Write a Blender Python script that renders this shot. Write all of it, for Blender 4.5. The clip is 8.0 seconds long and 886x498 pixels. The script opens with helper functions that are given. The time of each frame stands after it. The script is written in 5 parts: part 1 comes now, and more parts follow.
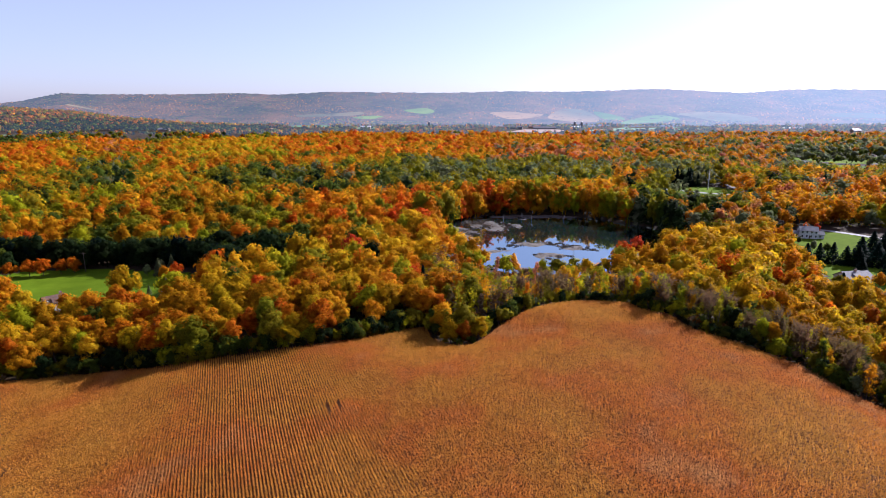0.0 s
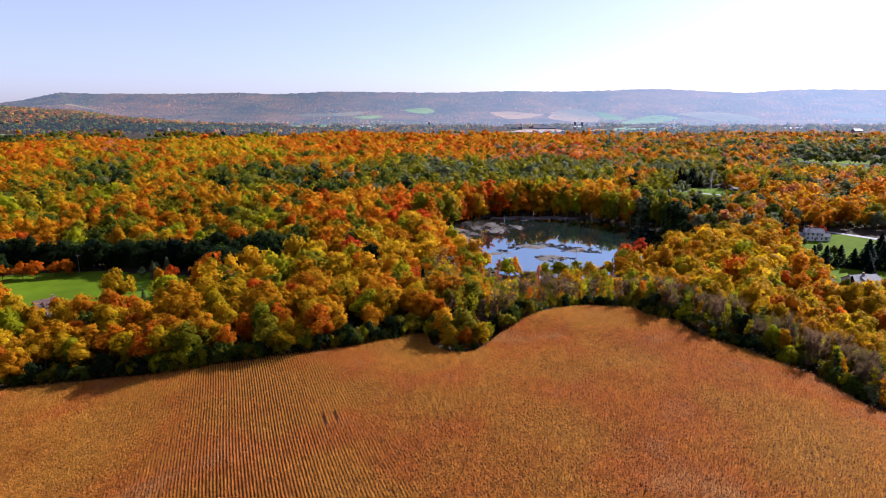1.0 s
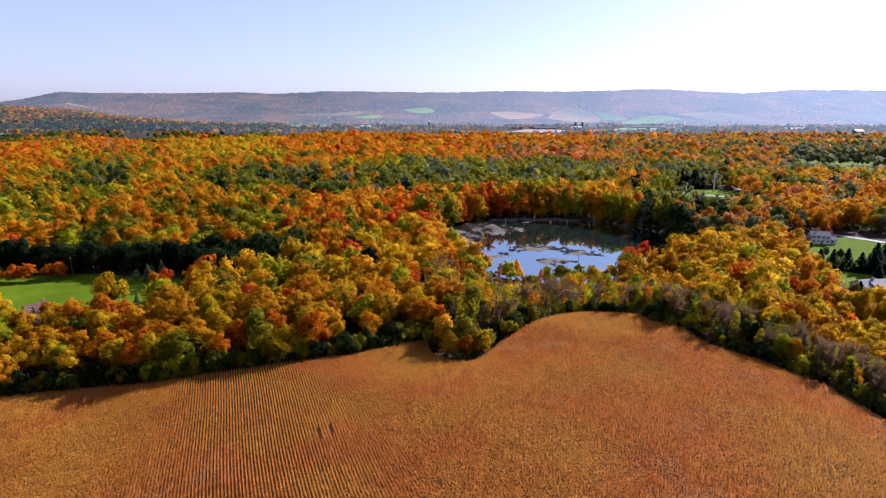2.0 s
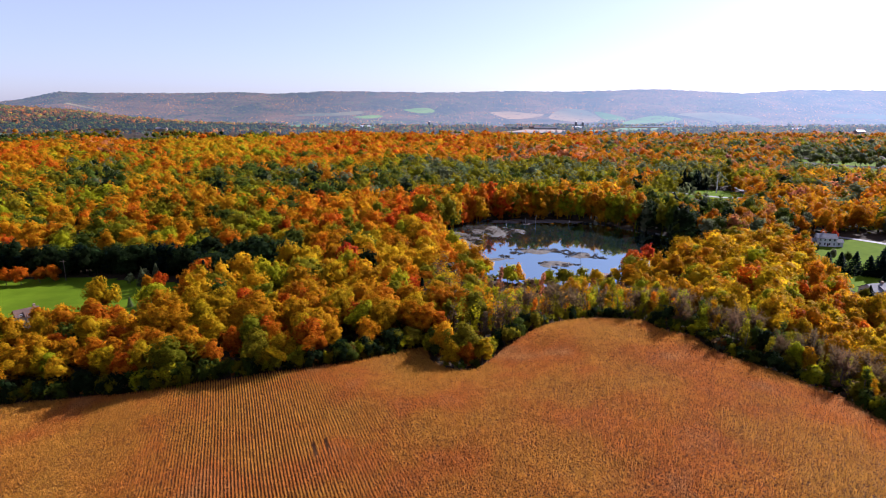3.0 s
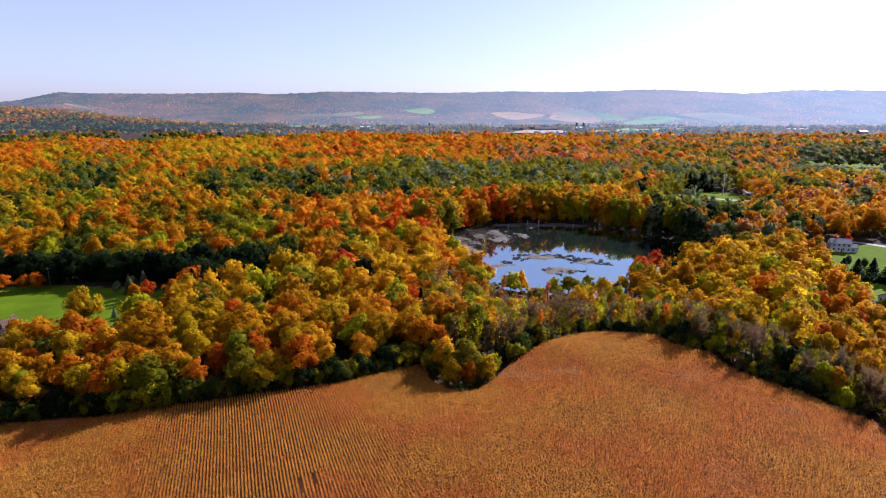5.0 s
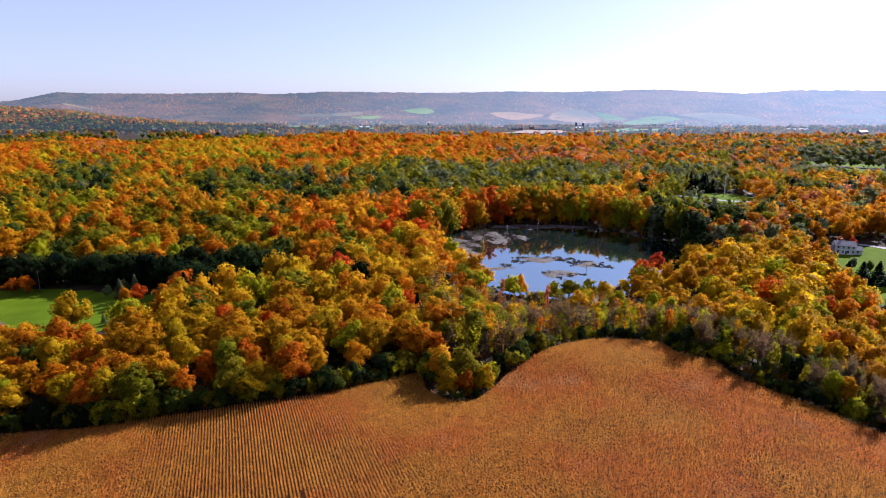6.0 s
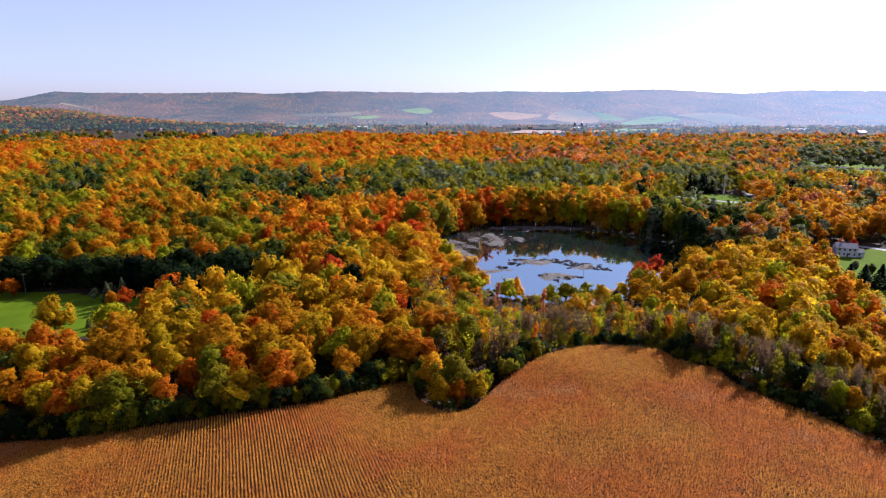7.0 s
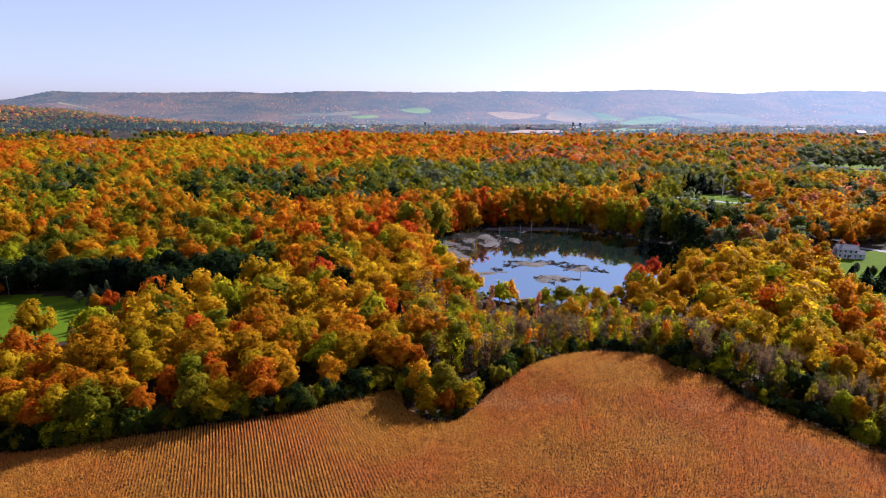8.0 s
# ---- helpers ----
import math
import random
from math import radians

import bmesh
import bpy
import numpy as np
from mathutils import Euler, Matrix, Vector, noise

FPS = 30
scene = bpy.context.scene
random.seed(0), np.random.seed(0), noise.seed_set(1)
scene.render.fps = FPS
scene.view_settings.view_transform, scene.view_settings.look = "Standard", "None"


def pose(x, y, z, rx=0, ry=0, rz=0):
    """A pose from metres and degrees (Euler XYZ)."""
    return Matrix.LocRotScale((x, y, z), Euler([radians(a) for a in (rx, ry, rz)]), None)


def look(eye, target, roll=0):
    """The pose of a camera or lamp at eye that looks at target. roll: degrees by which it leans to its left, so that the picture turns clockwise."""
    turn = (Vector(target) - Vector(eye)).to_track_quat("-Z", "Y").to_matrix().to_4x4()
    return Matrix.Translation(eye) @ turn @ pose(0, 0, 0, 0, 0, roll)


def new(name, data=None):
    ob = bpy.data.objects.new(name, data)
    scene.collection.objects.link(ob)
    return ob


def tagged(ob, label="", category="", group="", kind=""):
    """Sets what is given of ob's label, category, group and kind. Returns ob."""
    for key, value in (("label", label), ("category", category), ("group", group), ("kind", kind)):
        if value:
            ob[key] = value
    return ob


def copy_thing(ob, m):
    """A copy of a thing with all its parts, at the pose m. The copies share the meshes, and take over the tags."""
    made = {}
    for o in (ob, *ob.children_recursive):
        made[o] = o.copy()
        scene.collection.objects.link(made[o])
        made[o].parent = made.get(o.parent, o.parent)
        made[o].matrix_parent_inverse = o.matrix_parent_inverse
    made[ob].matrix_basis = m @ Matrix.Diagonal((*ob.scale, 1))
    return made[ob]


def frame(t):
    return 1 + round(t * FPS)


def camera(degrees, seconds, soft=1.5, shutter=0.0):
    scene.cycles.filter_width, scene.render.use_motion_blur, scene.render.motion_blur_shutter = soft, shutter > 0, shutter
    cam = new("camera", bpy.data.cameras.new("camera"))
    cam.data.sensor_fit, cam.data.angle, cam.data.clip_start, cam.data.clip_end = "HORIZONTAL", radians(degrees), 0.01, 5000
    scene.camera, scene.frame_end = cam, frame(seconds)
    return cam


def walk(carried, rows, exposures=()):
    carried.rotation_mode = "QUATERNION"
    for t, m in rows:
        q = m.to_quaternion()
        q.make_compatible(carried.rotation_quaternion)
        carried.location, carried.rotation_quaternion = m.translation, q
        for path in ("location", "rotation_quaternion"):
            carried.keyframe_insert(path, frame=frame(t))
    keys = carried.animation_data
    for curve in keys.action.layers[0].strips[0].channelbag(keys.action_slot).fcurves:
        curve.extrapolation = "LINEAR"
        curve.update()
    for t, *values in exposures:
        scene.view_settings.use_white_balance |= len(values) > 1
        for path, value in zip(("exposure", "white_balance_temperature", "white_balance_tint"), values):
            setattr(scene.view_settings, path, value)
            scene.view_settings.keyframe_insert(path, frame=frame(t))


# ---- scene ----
cam = camera(74.0, 8.0, 0.35)
PATH = [
    (0.0, pose(0.00, 0.00, 78.30, 76.44, 0, 0.00) @ pose(0, 0, 0, 0, 0, 0.00)),
    (0.5, pose(-0.06, 2.94, 78.31, 76.43, 0, 0.00) @ pose(0, 0, 0, 0, 0, 0.03)),
    (1.0, pose(-0.19, 6.08, 78.40, 76.42, 0, 0.00) @ pose(0, 0, 0, 0, 0, 0.04)),
    (1.5, pose(-0.28, 9.31, 78.55, 76.41, 0, -0.01) @ pose(0, 0, 0, 0, 0, 0.11)),
    (3.0, pose(-0.42, 19.27, 78.84, 76.40, 0, -0.02) @ pose(0, 0, 0, 0, 0, 0.16)),
    (3.5, pose(-0.35, 22.50, 78.88, 76.42, 0, 0.00) @ pose(0, 0, 0, 0, 0, 0.15)),
    (4.0, pose(-0.35, 25.94, 78.97, 76.42, 0, 0.02) @ pose(0, 0, 0, 0, 0, 0.15)),
    (4.5, pose(-0.33, 29.52, 78.97, 76.43, 0, 0.03) @ pose(0, 0, 0, 0, 0, 0.13)),
    (6.0, pose(0.65, 39.25, 79.04, 76.44, 0, -0.04) @ pose(0, 0, 0, 0, 0, 0.14)),
    (6.5, pose(1.71, 42.41, 78.97, 76.44, 0, -0.10) @ pose(0, 0, 0, 0, 0, 0.12)),
    (7.0, pose(2.84, 45.50, 78.89, 76.43, 0, -0.17) @ pose(0, 0, 0, 0, 0, 0.20)),
    (7.5, pose(4.25, 48.76, 78.76, 76.42, 0, -0.22) @ pose(0, 0, 0, 0, 0, 0.24)),
    (8.0, pose(5.73, 52.03, 78.43, 76.41, 0, -0.29) @ pose(0, 0, 0, 0, 0, 0.25)),
]
walk(cam, PATH, [(0.0, 1.5, 5750, 22), (8.0, 1.5, 5750, 22)])

# The plan below is drawn in units of 1.45 m; everything is brought to metres at the end, but for what METRIC names.
UNIT = 1.45
METRIC = []

# ---------------------------------------------------------------- light
SUN_AZ, SUN_EL = 52.0, 31.0
world = bpy.data.worlds.new("sky")
world.use_nodes = True
scene.world = world
wn = world.node_tree.nodes
sky = wn.new("ShaderNodeTexSky")
sky.sky_type, sky.sun_disc = "NISHITA", False
sky.sun_elevation, sky.sun_rotation = radians(SUN_EL), radians(SUN_AZ)
sky.air_density, sky.dust_density, sky.ozone_density = 0.8, 1.0, 4.0
wn["Background"].inputs["Strength"].default_value = 0.0545
pale = wn.new("ShaderNodeMix")
pale.data_type = "RGBA"
pale.inputs[0].default_value, pale.inputs[7].default_value = 0.24, (9.0, 7.9, 9.6, 1)
world.node_tree.links.new(sky.outputs[0], pale.inputs[6])
world.node_tree.links.new(pale.outputs[2], wn["Background"].inputs["Color"])

sun = new("sun", bpy.data.lights.new("sun", "SUN"))
sun.data.energy, sun.data.angle, sun.data.color = 5.0, radians(0.5), (1.0, 0.94, 0.85)
sun_way = Vector((math.sin(radians(SUN_AZ)) * math.cos(radians(SUN_EL)), math.cos(radians(SUN_AZ)) * math.cos(radians(SUN_EL)), math.sin(radians(SUN_EL))))
sun.matrix_basis = look((0, 0, 400), Vector((0, 0, 400)) - sun_way)



# ---------------------------------------------------------------- materials
def mat(name):
    m = bpy.data.materials.new(name)
    m.use_nodes = True
    nt = m.node_tree
    return m, nt.nodes, nt.links, nt.nodes["Principled BSDF"]


def noise_fac(nodes, links, scale, detail=4.0, vec=None, rough=0.6):
    n = nodes.new("ShaderNodeTexNoise")
    n.inputs["Scale"].default_value, n.inputs["Detail"].default_value, n.inputs["Roughness"].default_value = scale, detail, rough
    if vec is None:
        vec = nodes.new("ShaderNodeNewGeometry").outputs["Position"]
    links.new(vec, n.inputs["Vector"])
    return n.outputs["Fac"]


def ramp(nodes, links, fac, stops):
    r = nodes.new("ShaderNodeValToRGB")
    e = r.color_ramp.elements
    while len(e) < len(stops):
        e.new(0.5)
    for el, (p, c) in zip(e, stops):
        el.position, el.color = p, (*c, 1)
    links.new(fac, r.inputs["Fac"])
    return r.outputs["Color"]


def mixed(nodes, links, a, b, fac, mode="MIX"):
    m = nodes.new("ShaderNodeMix")
    m.data_type, m.blend_type = "RGBA", mode
    for sock, v in ((m.inputs[0], fac), (m.inputs[6], a), (m.inputs[7], b)):
        if isinstance(v, (int, float)):
            sock.default_value = v
        elif isinstance(v, tuple):
            sock.default_value = (*v, 1)
        else:
            links.new(v, sock)
    return m.outputs[2]


def bumped(nodes, links, bsdf, fac, strength, distance):
    b = nodes.new("ShaderNodeBump")
    b.inputs["Strength"].default_value, b.inputs["Distance"].default_value = strength, distance
    links.new(fac, b.inputs["Height"])
    links.new(b.outputs[0], bsdf.inputs["Normal"])


def plain(name, dark, light, scale, rough=0.85, bump=0.3, dist=0.05, second=0.15):
    """A surface that wanders between two colours at two scales."""
    m, n, l, b = mat(name)
    c = ramp(n, l, noise_fac(n, l, scale), [(0.3, dark), (0.7, light)])
    c = mixed(n, l, c, ramp(n, l, noise_fac(n, l, scale * second, 3), [(0.3, (0.7, 0.7, 0.7)), (0.7, (1, 1, 1))]), 1.0, "MULTIPLY")
    l.new(c, b.inputs["Base Color"])
    b.inputs["Roughness"].default_value = rough
    b.inputs["Specular IOR Level"].default_value = 0.15
    bumped(n, l, b, noise_fac(n, l, scale * 3), bump, dist)
    return m


def leaf_material(name, source, sheer=0.5, gloss=0.06):
    """Leaves that let light through; the tree's colour comes from the object or from its tint attribute."""
    m, n, l, b = mat(name)
    if source == "object":
        base = n.new("ShaderNodeObjectInfo").outputs["Color"]
    else:
        a = n.new("ShaderNodeAttribute")
        a.attribute_name = "tint"
        base = a.outputs["Color"]
    geo = n.new("ShaderNodeNewGeometry")
    hsv = n.new("ShaderNodeHueSaturation")
    for sock, lo, hi, seed in (("Hue", 0.488, 0.512, 1.0), ("Value", 0.82, 1.16, 7.3)):
        w = n.new("ShaderNodeTexWhiteNoise")
        w.noise_dimensions = "2D"
        comb = n.new("ShaderNodeCombineXYZ")
        comb.inputs[1].default_value = seed
        l.new(geo.outputs["Random Per Island"], comb.inputs[0])
        l.new(comb.outputs[0], w.inputs["Vector"])
        mr = n.new("ShaderNodeMapRange")
        mr.inputs["To Min"].default_value, mr.inputs["To Max"].default_value = lo, hi
        l.new(w.outputs["Value"], mr.inputs["Value"])
        l.new(mr.outputs[0], hsv.inputs[sock])
    l.new(base, hsv.inputs["Color"])
    grain = ramp(n, l, noise_fac(n, l, 1.7, 3), [(0.34, (0.55, 0.53, 0.5)), (0.5, (1.0, 1.0, 1.0)), (0.66, (1.35, 1.35, 1.3))])
    col = mixed(n, l, hsv.outputs["Color"], grain, 1.0, "MULTIPLY")
    l.new(col, b.inputs["Base Color"])
    bumped(n, l, b, noise_fac(n, l, 2.3, 2), 0.8, 0.5)
    b.inputs["Roughness"].default_value = 0.55
    b.inputs["Specular IOR Level"].default_value = gloss
    t = n.new("ShaderNodeBsdfTranslucent")
    l.new(col, t.inputs["Color"])
    mx = n.new("ShaderNodeMixShader")
    mx.inputs[0].default_value = sheer
    l.new(b.outputs[0], mx.inputs[1])
    l.new(t.outputs[0], mx.inputs[2])
    l.new(mx.outputs[0], n["Material Output"].inputs["Surface"])
    return m


LEAF = leaf_material("autumn_leaves", "object", 0.64, 0.015)
LEAF_FAR = leaf_material("autumn_canopy", "tint", 0.66, 0.015)
BARK = plain("bark", (0.042, 0.0319, 0.0235), (0.126, 0.101, 0.0798), 2.0, 0.95, 0.5, 0.03)
PALE_BARK = plain("pale_bark", (0.294, 0.277, 0.244), (0.521, 0.504, 0.462), 1.5, 0.9, 0.4, 0.03)
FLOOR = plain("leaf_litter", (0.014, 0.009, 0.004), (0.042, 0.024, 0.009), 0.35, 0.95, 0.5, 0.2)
SOIL = plain("field_soil", (0.05, 0.018, 0.005), (0.1, 0.04, 0.01), 0.8, 0.95, 0.5, 0.1)
GRASS = plain("lawn_grass", (0.058, 0.1, 0.003), (0.085, 0.132, 0.005), 0.09, 0.9, 0.3, 0.05, 0.3)
GRASS.node_tree.nodes["Principled BSDF"].inputs["Specular IOR Level"].default_value = 0.02
MUD = plain("pond_mud", (0.03, 0.025, 0.02), (0.13, 0.112, 0.095), 0.5, 0.75, 0.5, 0.1)
ASPHALT = plain("pale_road", (0.168, 0.164, 0.16), (0.252, 0.248, 0.244), 0.6, 0.8, 0.2, 0.01)
WHITE_WALL = plain("white_siding", (0.554, 0.554, 0.538), (0.672, 0.672, 0.655), 1.0, 0.6, 0.1, 0.01)
GREY_ROOF = plain("grey_shingles", (0.134, 0.134, 0.143), (0.235, 0.235, 0.244), 3.0, 0.85, 0.3, 0.02)
DARK_ROOF = plain("dark_shingles", (0.0378, 0.0353, 0.0353), (0.0924, 0.084, 0.084), 3.0, 0.85, 0.3, 0.02)
BROWN_ROOF = plain("brown_shingles", (0.0714, 0.042, 0.0336), (0.126, 0.0798, 0.063), 3.0, 0.85, 0.3, 0.02)
BRICK = plain("chimney_brick", (0.21, 0.126, 0.0924), (0.353, 0.252, 0.21), 4.0, 0.9, 0.3, 0.02)
STRAW_REED = plain("dead_reeds", (0.07, 0.052, 0.036), (0.23, 0.17, 0.115), 1.2, 0.95, 0.4, 0.05)
GRAVEL = plain("track_gravel", (0.168, 0.151, 0.134), (0.302, 0.277, 0.252), 1.0, 0.95, 0.4, 0.03)


def glass_material():
    m, n, l, b = mat("window_glass")
    b.inputs["Base Color"].default_value = (0.02, 0.025, 0.03, 1)
    b.inputs["Roughness"].default_value = 0.06
    return m


GLASS = glass_material()


def corn_material():
    """Dry maize, straw to rust in broad patches, each blade a little different."""
    m, n, l, b = mat("dry_maize")
    patch = ramp(n, l, noise_fac(n, l, 0.028, 3), [(0.32, (0.52, 0.272, 0.04)), (0.48, (0.52, 0.24, 0.036)), (0.58, (0.52, 0.19, 0.034)), (0.7, (0.5, 0.26, 0.09))])
    fine = ramp(n, l, noise_fac(n, l, 0.35, 3), [(0.35, (0.8, 0.76, 0.75)), (0.65, (1.1, 1.05, 1.0))])
    c = mixed(n, l, patch, fine, 1.0, "MULTIPLY")
    geo = n.new("ShaderNodeNewGeometry")
    isl = ramp(n, l, geo.outputs["Random Per Island"], [(0.0, (0.5, 0.46, 0.42)), (0.5, (0.92, 0.88, 0.82)), (0.9, (1.02, 0.99, 0.93)), (1.0, (1.1, 1.06, 0.98))])
    c = mixed(n, l, c, isl, 1.0, "MULTIPLY")
    l.new(c, b.inputs["Base Color"])
    b.inputs["Roughness"].default_value = 0.6
    b.inputs["Specular IOR Level"].default_value = 0.04
    t = n.new("ShaderNodeBsdfTranslucent")
    l.new(c, t.inputs["Color"])
    mx = n.new("ShaderNodeMixShader")
    mx.inputs[0].default_value = 0.45
    l.new(b.outputs[0], mx.inputs[1])
    l.new(t.outputs[0], mx.inputs[2])
    l.new(mx.outputs[0], n["Material Output"].inputs["Surface"])
    return m


CORN = corn_material()


def water_material():
    m, n, l, b = mat("pond_water")
    b.inputs["Base Color"].default_value = (0.006, 0.012, 0.012, 1)
    b.inputs["Roughness"].default_value = 0.03
    b.inputs["IOR"].default_value = 3.0
    b.inputs["Specular IOR Level"].default_value = 1.0
    bumped(n, l, b, noise_fac(n, l, 0.9, 3), 0.05, 0.05)
    b.inputs["Specular Tint"].default_value = (0.76, 0.92, 1.0, 1)
    return m


WATER = water_material()


def haze_emission(nodes, links, bsdf, away, sunward):
    """Haze of miles of air put into the surface's emission, stronger towards the sun."""
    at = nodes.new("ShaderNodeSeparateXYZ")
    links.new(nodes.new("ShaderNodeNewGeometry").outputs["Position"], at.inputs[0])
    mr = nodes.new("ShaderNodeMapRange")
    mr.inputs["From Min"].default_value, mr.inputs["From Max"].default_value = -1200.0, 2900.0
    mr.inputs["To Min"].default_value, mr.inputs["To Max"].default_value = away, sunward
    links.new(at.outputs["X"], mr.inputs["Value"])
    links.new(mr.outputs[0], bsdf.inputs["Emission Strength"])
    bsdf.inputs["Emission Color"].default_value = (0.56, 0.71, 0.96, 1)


def backdrop_material(name, stops, scale):
    """Distant wooded hills: mottled canopy, the air's haze painted in as faint emission."""
    m, n, l, b = mat(name)
    c = ramp(n, l, noise_fac(n, l, scale, 6, rough=0.75), stops)
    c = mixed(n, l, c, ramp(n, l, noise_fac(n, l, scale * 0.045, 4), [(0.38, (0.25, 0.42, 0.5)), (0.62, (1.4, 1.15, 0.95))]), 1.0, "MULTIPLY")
    l.new(c, b.inputs["Base Color"])
    b.inputs["Roughness"].default_value = 1.0
    b.inputs["Specular IOR Level"].default_value = 0.0
    haze_emission(n, l, b, 0.085, 0.27)
    return m


HILL = backdrop_material("distant_woods_haze_glow", [(0.34, (0.012, 0.02, 0.012)), (0.46, (0.04, 0.032, 0.016)), (0.56, (0.085, 0.038, 0.018)), (0.7, (0.11, 0.06, 0.028))], 0.075)
# far trees with the haze's blue glow put into their leaves' emission
DISTANT_TREES = leaf_material("distant_canopy_haze_glow", "tint", 0.2, 0.0)
haze_emission(DISTANT_TREES.node_tree.nodes, DISTANT_TREES.node_tree.links, DISTANT_TREES.node_tree.nodes["Principled BSDF"], 0.105, 0.35)
# a weaker emissive haze for the trees of the valley floor
VALLEY_TREES = leaf_material("valley_canopy_haze_glow", "tint", 0.3, 0.0)
haze_emission(VALLEY_TREES.node_tree.nodes, VALLEY_TREES.node_tree.links, VALLEY_TREES.node_tree.nodes["Principled BSDF"], 0.04, 0.2)
# farm fields carry the same painted haze glow as the hills
FARMS = {}
for key, lo, hi in (("green", (0.06, 0.12, 0.015), (0.09, 0.155, 0.025)), ("tan", (0.18, 0.11, 0.05), (0.23, 0.14, 0.065)), ("straw", (0.1, 0.085, 0.04), (0.14, 0.11, 0.055))):
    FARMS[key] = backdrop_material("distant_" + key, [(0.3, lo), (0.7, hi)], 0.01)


# ---------------------------------------------------------------- mesh helpers
def mesh_from(name, verts, faces, material, tint=None, smooth=False, normals=None):
    """One mesh from arrays: verts (n, 3) and faces (m, 3 or 4), or a list of such face arrays."""
    if isinstance(faces, np.ndarray):
        faces = [faces]
    me = bpy.data.meshes.new(name)
    me.vertices.add(len(verts))
    me.vertices.foreach_set("co", np.asarray(verts, np.float32).ravel())
    loops = np.concatenate([f.ravel() for f in faces])
    sizes = np.concatenate([np.full(len(f), f.shape[1]) for f in faces])
    starts = np.concatenate([[0], np.cumsum(sizes)[:-1]])
    me.loops.add(len(loops))
    me.loops.foreach_set("vertex_index", loops.astype(np.int32))
    me.polygons.add(len(sizes))
    me.polygons.foreach_set("loop_start", starts.astype(np.int32))
    me.update(calc_edges=True)
    if smooth:
        me.polygons.foreach_set("use_smooth", np.ones(len(sizes), bool))
    if tint is not None:
        at = me.attributes.new("tint", "FLOAT_COLOR", "POINT")
        at.data.foreach_set("color", np.c_[tint, np.ones(len(tint))].astype(np.float32).ravel())
    if normals is not None:
        me.polygons.foreach_set("use_smooth", np.ones(len(sizes), bool))
        me.normals_split_custom_set_from_vertices(np.asarray(normals, np.float32))
    me.materials.append(material)
    return me


def part(name, bm, material, parent, label=""):
    me = bpy.data.meshes.new(name)
    bm.to_mesh(me)
    bm.free()
    me.materials.append(material)
    ob = new(name, me)
    ob.parent = parent
    return tagged(ob, label)


def box(bm, x0, x1, y0, y1, z0, z1, bevel=0.0):
    r = bmesh.ops.create_cube(bm, size=1.0)
    bmesh.ops.transform(bm, matrix=Matrix.Translation(((x0 + x1) / 2, (y0 + y1) / 2, (z0 + z1) / 2)) @ Matrix.Diagonal((x1 - x0, y1 - y0, z1 - z0, 1)), verts=r["verts"])
    return bm


def grid_faces(nx, ny):
    i = np.arange(nx * ny).reshape(ny, nx)
    return np.stack([i[:-1, :-1], i[:-1, 1:], i[1:, 1:], i[1:, :-1]], -1).reshape(-1, 4)


def inside(poly, x, y):
    """Which of the points lie in a polygon."""
    r = np.zeros(np.shape(x), bool)
    p = np.asarray(poly, float)
    for (x0, y0), (x1, y1) in zip(p, np.roll(p, -1, 0)):
        if y0 != y1:
            r ^= ((y0 > y) != (y1 > y)) & (x < (x1 - x0) * (y - y0) / (y1 - y0) + x0)
    return r


def edge_gap(line, x, y):
    """The distance to an open line of corners."""
    p = np.asarray(line, float)
    best = np.full(np.shape(x), 1e9)
    for a, b in zip(p[:-1], p[1:]):
        d = b - a
        t = np.clip(((x - a[0]) * d[0] + (y - a[1]) * d[1]) / (d @ d), 0, 1)
        best = np.minimum(best, np.hypot(x - a[0] - t * d[0], y - a[1] - t * d[1]))
    return best


def waves(x, y, scale, seed):
    """Smooth wandering values round 0, about -1 to 1, from sums of sines."""
    g = np.random.default_rng(seed)
    s = np.zeros(np.shape(x))
    for k in range(7):
        a, ph, q = g.uniform(0, 6.283), g.uniform(0, 6.283), g.uniform(0.6, 1.9)
        s = s + np.sin((x * np.cos(a) + y * np.sin(a)) * q * 6.283 / scale + ph)
    return s / 2.6


# ---------------------------------------------------------------- the land
def rise(a, b, v):
    t = np.clip((v - a) / (b - a), 0, 1)
    return t * t * (3 - 2 * t)


POND = (54.0, 290.0, 56.0, 63.0)


def pond_gap(x, y):
    """1 on the shore, less over the water."""
    a = np.arctan2(y - POND[1], x - POND[0])
    r = 1 + 0.05 * np.sin(3 * a + 1.0) + 0.03 * np.sin(7 * a) + 0.02 * np.sin(13 * a + 2)
    return np.hypot((x - POND[0]) / POND[2], (y - POND[1]) / POND[3]) / r


